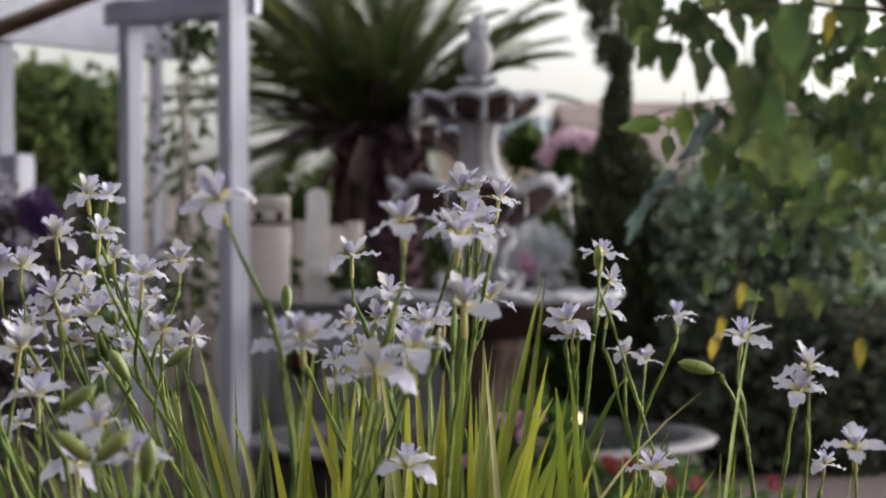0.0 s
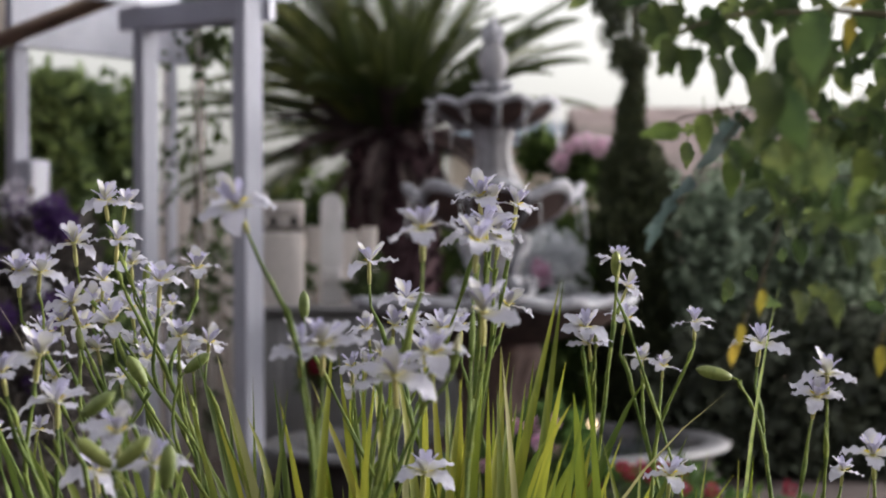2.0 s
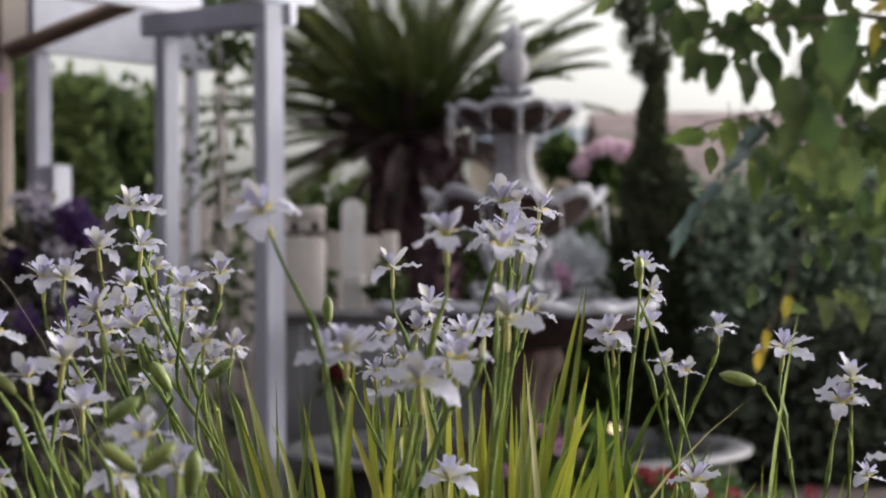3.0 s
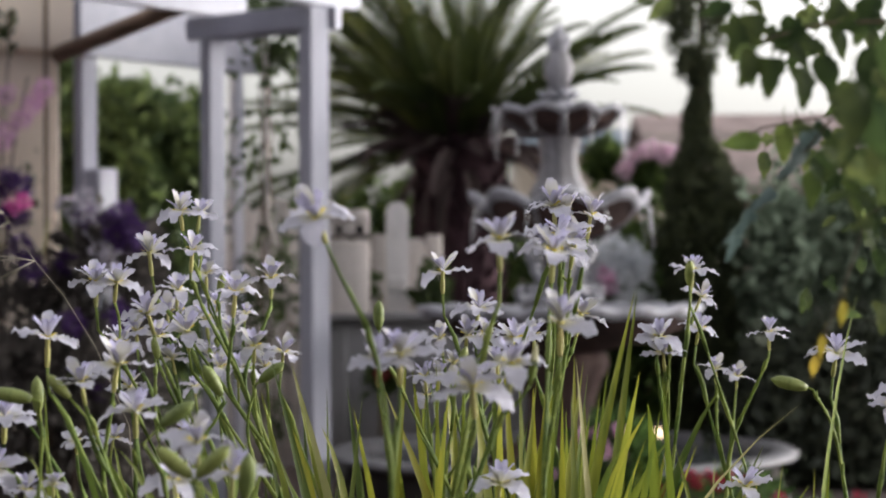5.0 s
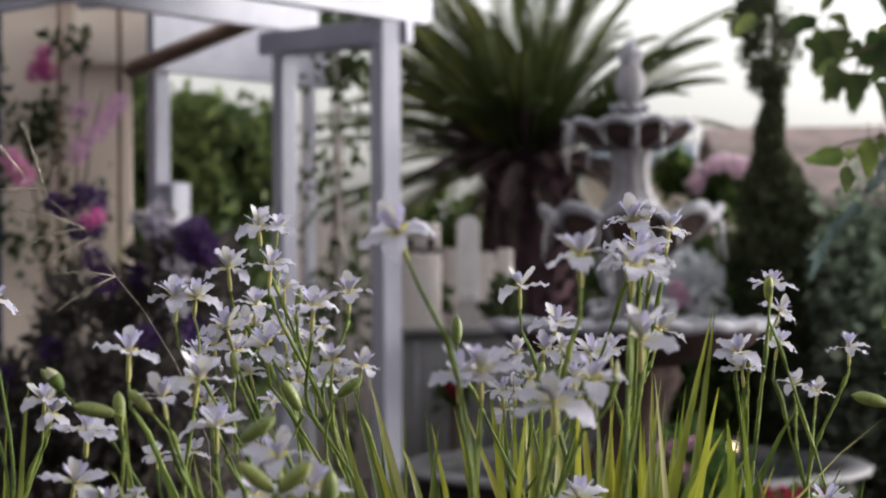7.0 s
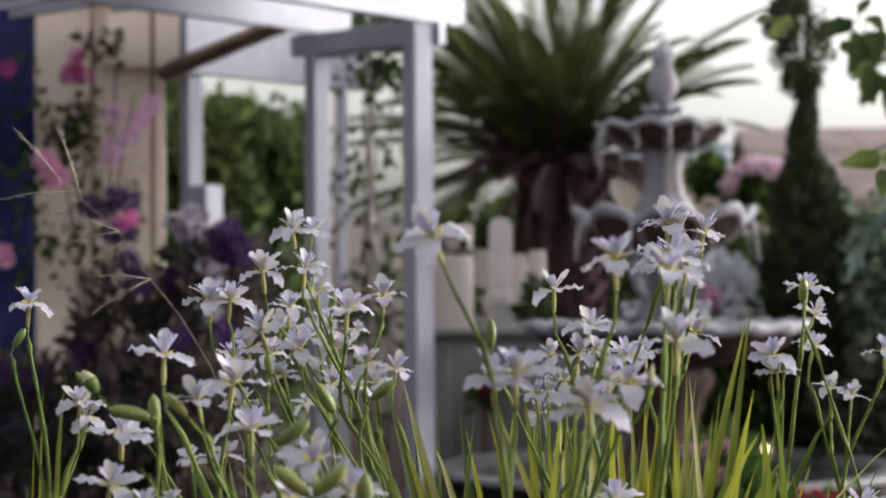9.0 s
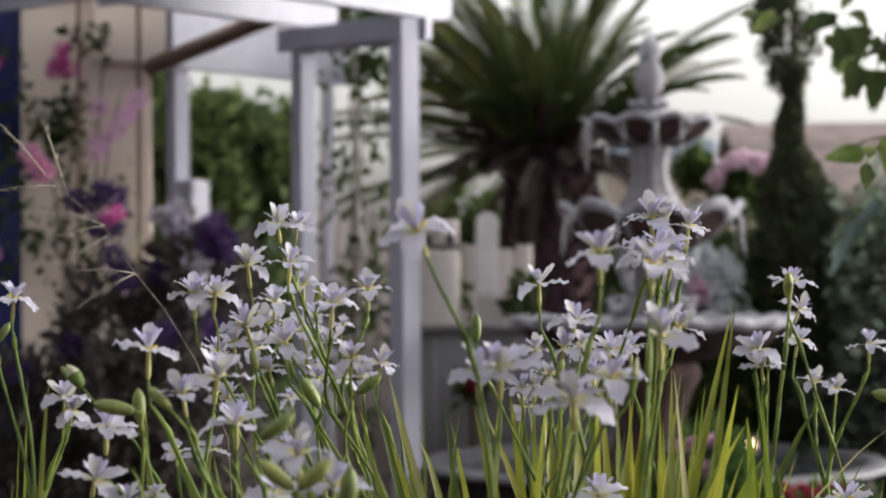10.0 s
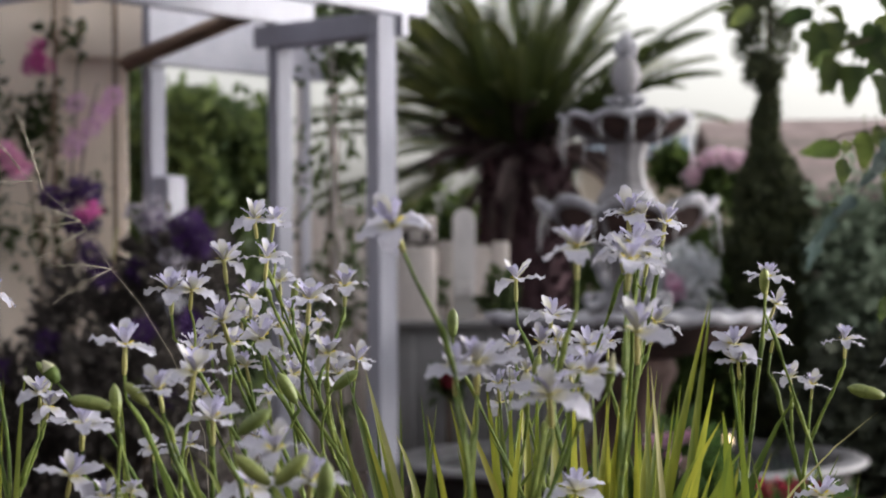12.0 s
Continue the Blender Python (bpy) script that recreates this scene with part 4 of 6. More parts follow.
pf = foliage("pink_rose_bush", np.concatenate([lump(1800, (1.415, 12.500, 1.670), (0.20, 0.20, 0.16), 71, 0.3), lump(900, (1.130, 12.550, 1.800), (0.10, 0.12, 0.12), 75, 0.3), lump(2600, (1.344, 12.500, 0.797), (0.35, 0.3, 0.9), 72, 0.4)]), 0.05, M_BUSH, "rose bush with a spray of pink blooms", "rose", 73)
blossoms(pf, "rose_bloom", [(1.228, 12.300, 1.700), (1.250, 12.300, 1.748), (1.272, 12.300, 1.803), (1.338, 12.300, 1.832), (1.393, 12.300, 1.850), (1.470, 12.300, 1.842), (1.546, 12.300, 1.830), (1.590, 12.300, 1.800), (1.505, 12.300, 1.800)], 0.040, M_BLUSH, 60, 0.030, 74)


def spiral_cypress():
    x, y = 1.364, 9.9
    t = thing("clipped_cypress", (x, y, 0), "dark green cypress clipped into a tapering spiral", "topiary")
    rng = np.random.default_rng(81)
    bm = bmesh.new()
    tube(bm, [(0, 0, 0), (0.01, 0, 0.8), (0.02, 0, 1.6), (0.03, 0, 2.5)], [0.04, 0.035, 0.025, 0.01], 8)
    part("trunk", bm, M_BARK, t)
    zs = (0.1, 0.741, 1.295, 1.57, 1.69, 1.77, 1.90, 2.04, 2.12, 2.22, 2.33, 2.42, 2.53, 2.62)
    rad = [0.26, 0.258, 0.210, 0.172, 0.118, 0.070, 0.066, 0.024, 0.066, 0.118, 0.140, 0.130, 0.085, 0.04]
    sway = ((0.0, 1.4, 1.57, 1.70, 1.77, 1.88, 2.04, 2.12, 2.33, 2.45, 2.6), (0.0, 0.01, 0.03, 0.040, 0.012, 0.012, 0.040, 0.005, 0.0, -0.02, -0.06))
    n = 34000
    z = rng.uniform(0.1, 2.6, n)
    r = np.interp(z, zs, rad)
    q = rng.uniform(0, 2 * np.pi, n)
    groove = 1 - 0.30 * (0.5 + 0.5 * np.cos(q - z * 7.0)) ** 3
    s = (0.55 + 0.45 * rng.random(n) ** 0.5) * groove
    pts = np.stack([r * s * np.cos(q) + np.interp(z, *sway), r * s * np.sin(q), z], 1)
    keep = rng.random(n) < np.interp(z, (0.0, 1.5, 1.8, 2.0, 2.1, 2.3, 2.6), (1.0, 1.0, 0.55, 0.20, 0.12, 0.13, 0.06))
    pts = pts[keep]
    out = np.stack([np.cos(q), np.sin(q), np.full(n, 0.9)], 1)[keep]
    # loose tufts that stand out of the clipped outline, most of them near the top
    for k in range(152):
        zt = 2.05 + 0.52 * rng.random() if k < 72 else rng.uniform(0.9, 1.6)
        qt, rt = rng.uniform(0, 2 * np.pi), np.interp(zt, zs, rad) * (rng.uniform(0.6, 1.2) if k < 72 else rng.uniform(0.8, 1.15))
        m = 46
        tuft = np.array((rt * np.cos(qt) + np.interp(zt, *sway), rt * np.sin(qt), zt)) + rng.normal(size=(m, 3)) * np.array((0.014, 0.014, 0.03))
        pts = np.concatenate([pts, tuft])
        out = np.concatenate([out, np.tile((np.cos(qt) * 0.6, np.sin(qt) * 0.6, 1.2), (m, 1))])
    tagged(part("leaves", leaf_mesh("leaves", pts, 0.020, M_CYPRESS, 82, long=1.8, outward=out * 0.8), M_CYPRESS, t), kind="stuff")


spiral_cypress()
foliage("soft_shrub", np.concatenate([lump(3600, (1.892, 9.800, 1.102), (0.34, 0.3, 0.42), 91, 0.35, 0.45, 4.0), lump(3800, (2.355, 9.800, 1.214), (0.40, 0.35, 0.46), 92, 0.35, 0.45, 4.0)]),
        0.046, M_SHRUB, "airy grey-green shrub beside the fountain", "shrub", 94, trunk=6, droop=0.4)
foliage("dark_bush", np.concatenate([lump(5000, (2.206, 10.500, 0.405), (0.8, 0.3, 0.5), 95, 0.5), lump(4000, (1.589, 10.500, 0.471), (0.45, 0.25, 0.5), 96, 0.5), lump(5000, (3.136, 10.500, 0.708), (0.65, 0.4, 1.0), 97, 0.5),
                                     lump(5200, (2.15, 9.35, 0.40), (0.75, 0.22, 0.46), 99, 0.5)]),
        0.05, M_DARKBUSH, "low dark evergreen bush behind the pool", "bush", 98, trunk=6)
foliage("garden_bush", np.concatenate([lump(3500, (0.583, 12.000, 0.778), (0.6, 0.3, 0.72), 88, 0.5), lump(1500, (-0.055, 12.400, 0.663), (0.35, 0.3, 0.75), 89, 0.4), lump(1500, (-0.340, 12.300, 1.190), (0.40, 0.3, 0.46), 87, 0.3)]), 0.06, M_BUSH, "green bush behind the sago palm", "bush", 90, trunk=5)
foliage("leafy_shrub", np.concatenate([lump(150, (-0.389, 10.200, 0.983), (0.1, 0.06, 0.14), 55, 0.2), lump(300, (0.001, 10.200, 0.920), (0.10, 0.08, 0.24), 56, 0.2), lump(200, (-0.906, 10.100, 0.988), (0.22, 0.1, 0.25), 57, 0.2)]), 0.04, M_VINE, "loose leafy shrub against the pale fence", "shrub", 58)


# ---- small garden lamp by the pool ----
def garden_lamp():
    l = thing("garden_lamp", (0.956, 8.150, 0.394)[:2] + (0.0,), "small lit garden spotlight beside the pool", "lamp")
    z = 0.394
    bm = bmesh.new()
    lathe(bm, [(0.0, 0.0), (0.045, 0.0), (0.045, 0.01), (0.012, 0.02), (0.010, z - 0.045), (0.03, z - 0.04), (0.036, z - 0.028), (0.0, z - 0.026)], 20)
    part("stake", bm, M_METAL, l)
    bm = bmesh.new()
    bmesh.ops.create_uvsphere(bm, u_segments=16, v_segments=10, radius=0.023, matrix=Matrix.Translation((0, 0, z)))
    part("bulb", bm, M_GLOW, l, "warm glowing globe")
    bm = bmesh.new()
    lathe(bm, [(0.036, z + 0.028), (0.034, z + 0.036), (0.012, z + 0.045), (0.0, z + 0.047)], 20)
    for k in range(3):
        q = 2.1 * k + 1.6
        tube(bm, [(0.034 * math.cos(q), 0.034 * math.sin(q), z - 0.03), (0.034 * math.cos(q), 0.034 * math.sin(q), z + 0.024)], 0.002, 5)
    part("cap", bm, M_METAL, l)


garden_lamp()


# ---- bedding plants in front of the pool ----
def bedding(seed, centre, radii, heads, mat, n=900, size=0.03):
    c = np.array(centre)
    pts = lump(n, (c[0], c[1], c[2]), radii, seed, 0.3)
    pts[:, 2] = np.maximum(pts[:, 2], 0.02)
    t = foliage("bedding_plant", pts, size, M_BEDDING, "low leafy bedding plant with small blooms by the pool", "plant", seed, trunk=3)
    tagged(t, group="bedding plants by the pool")
    blossoms(t, "bloom", heads, 0.022, mat, 70, 0.013, seed + 3)


bedding(201, (0.704, 7.400, 0.366), (0.16, 0.12, 0.16), [(0.566, 7.300, 0.463), (0.631, 7.300, 0.473), (0.706, 7.300, 0.483), (0.647, 7.250, 0.413)], M_PALEROSE, 1000)
bedding(211, (0.940, 7.300, 0.224), (0.20, 0.12, 0.06), [(0.953, 7.150, 0.316), (0.978, 7.150, 0.299), (1.058, 7.150, 0.290), (0.847, 7.150, 0.258)], M_RED, 280)
bedding(221, (1.358, 7.300, 0.136), (0.30, 0.12, 0.05), [(1.279, 7.100, 0.235), (1.572, 7.100, 0.238), (1.175, 7.100, 0.247)], M_RED, 160)
bedding(251, (1.189, 7.450, 0.216), (0.16, 0.10, 0.08), [(1.131, 7.350, 0.297), (1.206, 7.350, 0.279), (1.055, 7.350, 0.289)], M_RED, 180)
bedding(231, (0.409, 7.400, 0.249), (0.12, 0.1, 0.1), [(0.436, 7.300, 0.314), (0.372, 7.300, 0.303)], M_PALEROSE, 400)


def litter():
    """Fallen petals and leaves over the gravel."""
    rng = np.random.default_rng(301)
    n = 5200
    pts = np.stack([rng.uniform(-0.6, 3.2, n), rng.uniform(5.2, 7.75, n), rng.uniform(0.03, 0.045, n)], 1)
    pts = pts[np.hypot(pts[:, 0] - 0.604, pts[:, 1] - 8.8) > 1.09]
    ob = new("leaf_litter", leaf_mesh("leaf_litter", pts, 0.022, M_LITTER, 302, long=1.3, flat=0.9))
    tagged(ob, "scattered fallen petals and brown leaves on the gravel", "litter", kind="stuff")


litter()


# ---- neighbour's house, far behind ----
def far_house():
    y = 25.0
    h = thing("neighbour_house", (5.271, y, 0), "low stucco house with a brown shingle roof", "house")
    ridge, eave = 3.035, 1.972
    x0, x1 = 2.694 - h.location.x, 13.368 - h.location.x
    bm = bmesh.new()
    box(bm, ((x0 + x1) / 2, 0.6, eave / 2), (x1 - x0 - 0.8, 4.6, eave), None, 0.02)
    part("wall", bm, M_HOUSE, h)
    bm = bmesh.new()
    vs = [bm.verts.new(c) for c in ((x0, -2.5, eave - 0.05), (x1, -2.5, eave - 0.05), (x1, 0.6, ridge), (x0, 0.6, ridge), (x0, 3.7, eave - 0.05), (x1, 3.7, eave - 0.05),
                                    (x0, -2.5, eave + 0.06), (x1, -2.5, eave + 0.06), (x1, 0.6, ridge + 0.1), (x0, 0.6, ridge + 0.1), (x0, 3.7, eave + 0.06), (x1, 3.7, eave + 0.06))]
    for f in ((6, 7, 8, 9), (9, 8, 11, 10), (0, 3, 2, 1), (3, 4, 5, 2), (0, 1, 7, 6), (4, 10, 11, 5), (0, 6, 9, 3), (3, 9, 10, 4), (1, 2, 8, 7), (2, 5, 11, 8)):
        bm.faces.new([vs[i] for i in f])
    roof = part("roof", bm, M_TILE, h, smooth=False)
    # shingle courses
    slope = Vector((0, 3.1, ridge - eave)).normalized()
    ln = Vector((0, 3.1, ridge - eave)).length
    for k in range(11):
        bm = bmesh.new()
        p = Vector(((x0 + x1) / 2, -2.5, eave + 0.075)) + slope * (ln * (k + 0.5) / 11)
        box(bm, p, (x1 - x0, ln / 11 * 1.05, 0.03), Matrix.Rotation(math.atan2(slope.z, slope.y) + 0.04, 3, "X"), 0.004)
        part("shingle_course", bm, M_TILE, roof, smooth=False)
    h2 = thing("neighbour_house", (3.071, 32.0, 0), "far house with a blue-grey roof", "house")
    r2, e2 = 3.511, 3.007
    bm = bmesh.new()
    box(bm, (0, 1.5, e2 / 2), (3.2, 3, e2), None, 0.02)
    part("wall", bm, M_HOUSE, h2)
    bm = bmesh.new()
    vs = [bm.verts.new(c) for c in ((-1.8, -0.4, e2), (1.8, -0.4, e2), (1.5, 1.5, r2), (-1.5, 1.5, r2), (-1.8, 3.4, e2), (1.8, 3.4, e2))]
    for f in ((0, 1, 2, 3), (3, 2, 5, 4), (0, 4, 5, 1), (0, 3, 4), (1, 5, 2)):
        bm.faces.new([vs[i] for i in f])
    part("roof", bm, M_SLATE, h2, smooth=False)


far_house()

# ---- white irises in the foreground ----
def tepal_mesh(name, length, width, droop, lift, mat, wav, seed, cup=0.05):
    """A petal along +x: narrow claw, oval blade with a blunt point and a wavy edge, rising and then bending over."""
    rng = random.Random(seed)
    bm = bmesh.new()
    rows, n = [], 12
    ph = rng.uniform(0, 6)
    for i in range(n):
        s = i / (n - 1)
        w = width * (0.17 + 0.83 * math.sin(math.pi * min(1.0, s ** 1.2 * 0.93 + 0.03)) ** 0.8)
        x = length * (s - 0.16 * droop * s * s)
        z = length * (lift * s - droop * s ** 2.2)
        row = []
        for j in (-1, -0.5, 0, 0.5, 1):
            edge = abs(j) == 1
            frill = wav * width * (math.sin(i * 1.9 + ph + j * 1.3) + rng.uniform(-0.6, 0.6)) * s if edge else 0
            row.append(bm.verts.new((x + (0.03 * length * (1 - abs(j)) if i == n - 1 else 0), (w * 0.5 + (rng.uniform(-1, 0.4) * 0.06 * width * s if edge else 0)) * j, z + abs(j) * w * cup + frill * 1.5)))
        rows.append(row)
    for a, b in zip(rows, rows[1:]):
        for k in range(4):
            bm.faces.new((a[k], b[k], b[k + 1], a[k + 1]))
    return mesh_of(name, bm, mat)


OUTER = [tepal_mesh("outer_tepal", 0.0358, 0.0204, d, l, M_TEPAL, 0.11, k) for k, (d, l) in enumerate(((0.16, 0.22), (0.30, 0.28), (0.46, 0.30), (0.64, 0.36)))]
INNER = [tepal_mesh("inner_tepal", 0.0338, 0.0152, d, l, M_TEPAL, 0.07, 9 + k, 0.10) for k, (d, l) in enumerate(((0.18, 0.34), (0.36, 0.46), (0.50, 0.40)))]
UPRIGHT = [tepal_mesh("inner_tepal", 0.0165, 0.0128, 0.30, 1.75, M_TEPAL, 0.06, 15, 0.14), tepal_mesh("inner_tepal", 0.0215, 0.0132, 0.30, 1.25, M_TEPAL, 0.07, 16, 0.12)]


def forked_style():
    """A style arm: two lilac crests that part from one foot."""
    a = tepal_mesh("style_arm", 0.0145, 0.0076, 0.25, 1.45, M_STYLE, 0.05, 21, 0.15)
    bm = bmesh.new()
    for turn in (-17, 17):
        n0 = len(bm.verts)
        bm.from_mesh(a)
        bm.verts.ensure_lookup_table()
        bmesh.ops.rotate(bm, verts=bm.verts[n0:], cent=(0, 0, 0), matrix=Matrix.Rotation(radians(turn), 3, "Z"))
    bpy.data.meshes.remove(a)
    return mesh_of("style_arm", bm, M_STYLE)


STYLE = [forked_style()]
MARK = [tepal_mesh("yellow_mark", 0.0062, 0.0046, 0.1, 0.43, M_SIGNAL, 0.0, 25)]


def throat_mesh():
    bm = bmesh.new()
    lathe(bm, [(0.0, -0.026), (0.0019, -0.025), (0.0025, -0.019), (0.0025, -0.011), (0.0019, -0.006), (0.0024, -0.001), (0.0036, 0.002), (0.0, 0.003)], 10)
    return mesh_of("flower", bm, M_OVARY)


THROAT = throat_mesh()


def capsule_mesh():
    """Three-ribbed seed capsule along +z."""
    bm = bmesh.new()
    prof = [(0.0, 0.0), (0.0035, 0.0005), (0.0058, 0.006), (0.0078, 0.014), (0.0085, 0.024), (0.0078, 0.034), (0.0055, 0.041), (0.0025, 0.0445), (0.0008, 0.047), (0.0, 0.0475)]
    lathe(bm, prof, 18, 6, [0.10] * len(prof))
    return mesh_of("seed_capsule", bm, M_CAPSULE)


CAPSULE = capsule_mesh()


def bud_mesh():
    bm = bmesh.new()
    lathe(bm, [(0.0, -0.001), (0.002, 0.0), (0.0032, 0.006), (0.0042, 0.014), (0.0040, 0.022), (0.0026, 0.031), (0.0006, 0.038), (0.0, 0.039)], 10, 3, [0.15] * 8, None, [0, 0, 0, 0, 1, 1, 1])
    return mesh_of("bud", bm, [M_STEM, M_TEPAL])


BUD = bud_mesh()


def iris_plant(x, y, label):
    t = thing("iris_plant", (x, y, 0), label, "iris", group="white irises")
    return t


RND = random.Random(77)
BLOOM_SIZE = 1.1


def flower(plant, at, size=1.0, lean=None, heading=None):
    """A six-petalled iris bloom at a place, leaning from upright towards a heading (degrees; -90 is towards the path)."""
    lean = RND.uniform(12, 40) if lean is None else lean
    heading = RND.uniform(-150, -30) if heading is None else heading
    o = part("flower", THROAT, None, plant)
    lean *= 0.6
    h = radians(heading)
    axis = Vector((math.cos(h) * math.sin(radians(lean)), math.sin(h) * math.sin(radians(lean)), math.cos(radians(lean))))
    o.matrix_basis = Matrix.Translation(Vector(at) - plant.location) @ axis.to_track_quat("Z", "Y").to_matrix().to_4x4() @ Matrix.Scale(size * BLOOM_SIZE, 4)
    spin = RND.uniform(0, 120)
    spent = RND.randrange(3) if RND.random() < 0.1 and plant is not FRONT else -1      # one petal has gone limp and hangs down
    for k in range(3):
        q = spin + 120 * k + RND.uniform(-11, 11)
        p = part("outer_tepal", RND.choice(OUTER), None, o)
        p.matrix_basis = pose(0, 0, 0, RND.uniform(-16, 16), RND.uniform(48, 66) if k == spent else RND.uniform(-12, 14), q) @ Matrix.Scale(RND.uniform(0.9, 1.08), 4)
        p = part("inner_tepal", RND.choice(UPRIGHT) if RND.random() < 0.55 else RND.choice(INNER), None, o)
        p.matrix_basis = pose(0, 0, 0.001, RND.uniform(-16, 16), RND.uniform(-14, 14), q + 60 + RND.uniform(-12, 12)) @ Matrix.Scale(RND.uniform(0.9, 1.08), 4)
        p = part("yellow_mark", MARK[0], None, o)
        p.matrix_basis = pose(0.0035 * math.cos(radians(q)), 0.0035 * math.sin(radians(q)), 0.0028, 0, -4, q)
        p = part("style_arm", STYLE[0], None, o)
        p.matrix_basis = pose(0, 0, 0.002, 0, RND.uniform(-8, 8), q + 8)
    return Vector(at) - axis * 0.025 * size * BLOOM_SIZE, axis


STEMS = {}      # the ground-standing stems of each plant


def stem(plant, tip, axis=None, thick=0.0022, slant=None):
    """A jointed flower stem that arches out to the tip, from the plant's base or from a fork on a stem that already stands near."""
    o = plant.location
    tip = Vector(tip)
    forks = [(pts[k], (pts[k + 1] - pts[k - 1]).normalized()) for pts in STEMS.get(plant.name, []) for k in range(7, 13)
             if 0.08 < tip.z - pts[k].z < 0.28 and (pts[k].xy - tip.xy).length < 0.02 + 0.34 * (tip.z - pts[k].z)]
    fork = min(forks, key=lambda f: (f[0] - tip).length) if forks and not slant and RND.random() < 0.66 else None
    base = fork[0] if fork else o + Vector((RND.uniform(-0.13, 0.13), RND.uniform(-0.08, 0.08), -0.01))
    d = tip - base
    c1 = base + (fork[1] * d.length * 0.35 if fork else Vector((RND.uniform(-0.06, 0.06), d.y * 0.2, d.z * 0.64)))
    c2 = tip - (axis if axis is not None else Vector((0, 0, 1))) * (0.03 if fork else 0.05) - (Vector((d.x * 0.15, d.y * 0.15, 0.02)) if fork else Vector((d.x * 0.16, d.y * 0.1, 0.10)))
    if slant:
        c2 = tip + Vector(slant)
    pts = [(1 - t) ** 3 * base + 3 * t * (1 - t) ** 2 * c1 + 3 * t * t * (1 - t) * c2 + t ** 3 * tip for t in [i / 17 for i in range(18)]]
    if not fork:
        STEMS.setdefault(plant.name, []).append(pts)
    if axis is not None:
        pts[-2] = tip - axis * (0.008 if fork else 0.022) + (pts[-2] - pts[-1]) * 0.25
    bm = bmesh.new()
    n = len(pts)
    rad = [thick * (1.25 - 0.5 * i / n) * (1.35 if i in (8, 12, 15) else 1.0) for i in range(n)]
    tube(bm, [p - o for p in pts], rad, 7)
    part("stem", bm, M_STEM, plant)
    # leafy spathes that wrap the upper joints
    for j, grow in ((-4, 1.45), (3, 1.3)) if fork else ((-4, 1.45), (-7, 1.35)):
        a, b, c = pts[j], pts[j + 1], pts[j + 2]
        off = Vector((RND.uniform(-1, 1), RND.uniform(-1, 1), 0)) * 0.005
        bm = bmesh.new()
        tube(bm, [a - o, a.lerp(b, 0.5) - o, b - o + off * 0.2, b.lerp(c, 0.5) - o + off * 0.6, c - o + off], [thick * 1.1, thick * grow, thick * grow * 1.05, thick * 0.9, 0.0003], 7)
        part("spathe", bm, M_STEM, plant)
    return pts


def bloom(plant, at, size=1.0, lean=None, heading=None, slant=None):
    foot, axis = flower(plant, at, size, lean, heading)
    pts = stem(plant, foot, axis, slant=slant)
    if RND.random() < 0.2 and plant is not RIGHT:
        # a second bloom or a slim closed bud shares the stem
        joint = pts[-3]
        side = Vector((RND.choice((-1, 1)) * RND.uniform(0.014, 0.026), RND.uniform(0.0, 0.02), RND.uniform(-0.012, 0.004)))
        second = Vector(at) + side
        if RND.random() < 0.6:
            foot2, axis2 = flower(plant, second, size * RND.uniform(0.8, 0.95), RND.uniform(15, 45), RND.uniform(-140, -40))
        else:
            foot2, axis2 = second - Vector((0, 0, 0.02)), Vector((side.x * 10, 0, 1)).normalized()
            bud = part("bud", BUD, None, plant, "slim closed flower bud")
            bud.matrix_basis = Matrix.Translation(foot2 - plant.location) @ axis2.to_track_quat("Z", "Y").to_matrix().to_4x4()
        bm = bmesh.new()
        tube(bm, [p - plant.location for p in bend(joint, foot2, joint.lerp(foot2, 0.5) + Vector((side.x * 0.4, 0, 0)), 5)], 0.0016, 6)
        part("stem", bm, M_STEM, plant)


def capsule(plant, at, towards, size=1.0, stalk=True):
    """A seed capsule at a place, pointing towards (x, y, z), on a side stalk that joins the plant."""
    d = Vector(towards).normalized()
    o = part("seed_capsule", CAPSULE, None, plant, "plump green seed capsule")
    o.matrix_basis = Matrix.Translation(Vector(at) - plant.location) @ d.to_track_quat("Z", "Y").to_matrix().to_4x4() @ Matrix.Scale(size, 4)
    if stalk:
        stem(plant, Vector(at) + d * 0.002, d, 0.0019)


def blade(plant, tip, foot, width=0.012, mat=None, curl=0.0, over=None):
    """A sword-shaped leaf with a folded keel, from the ground up to its tip."""
    o = plant.location
    tip, foot = Vector(tip), Vector(foot)
    d = tip - foot
    pull = foot + d * 0.55 + Vector((-d.x * 0.18 + curl, RND.uniform(-0.02, 0.02), 0))
    pts = bend(foot, tip, Vector(over) if over else pull, 12)
    a = RND.uniform(-0.45, 0.45)
    side = Vector((math.cos(a), math.sin(a), 0))
    bm = bmesh.new()
    rows = []
    for i, p in enumerate(pts):
        s = i / 11
        w = width * 0.5 * (min(1.0, 0.75 + s * 0.6) * (1 - max(0, (s - 0.70) / 0.30) ** 1.6) + 0.02)
        tw = Matrix.Rotation(0.5 * s * (1 if a > 0 else -1), 3, "Z") @ side
        up = Vector((-tw.y, tw.x, 0))
        rows.append([bm.verts.new(p - o - tw * w), bm.verts.new(p - o + up * w * 0.3), bm.verts.new(p - o + tw * w)])
    for r0, r1 in zip(rows, rows[1:]):
        for k in (0, 1):
            bm.faces.new((r0[k], r0[k + 1], r1[k + 1], r1[k]))
    part("leaf_blade", bm, mat or M_BLADE, plant)


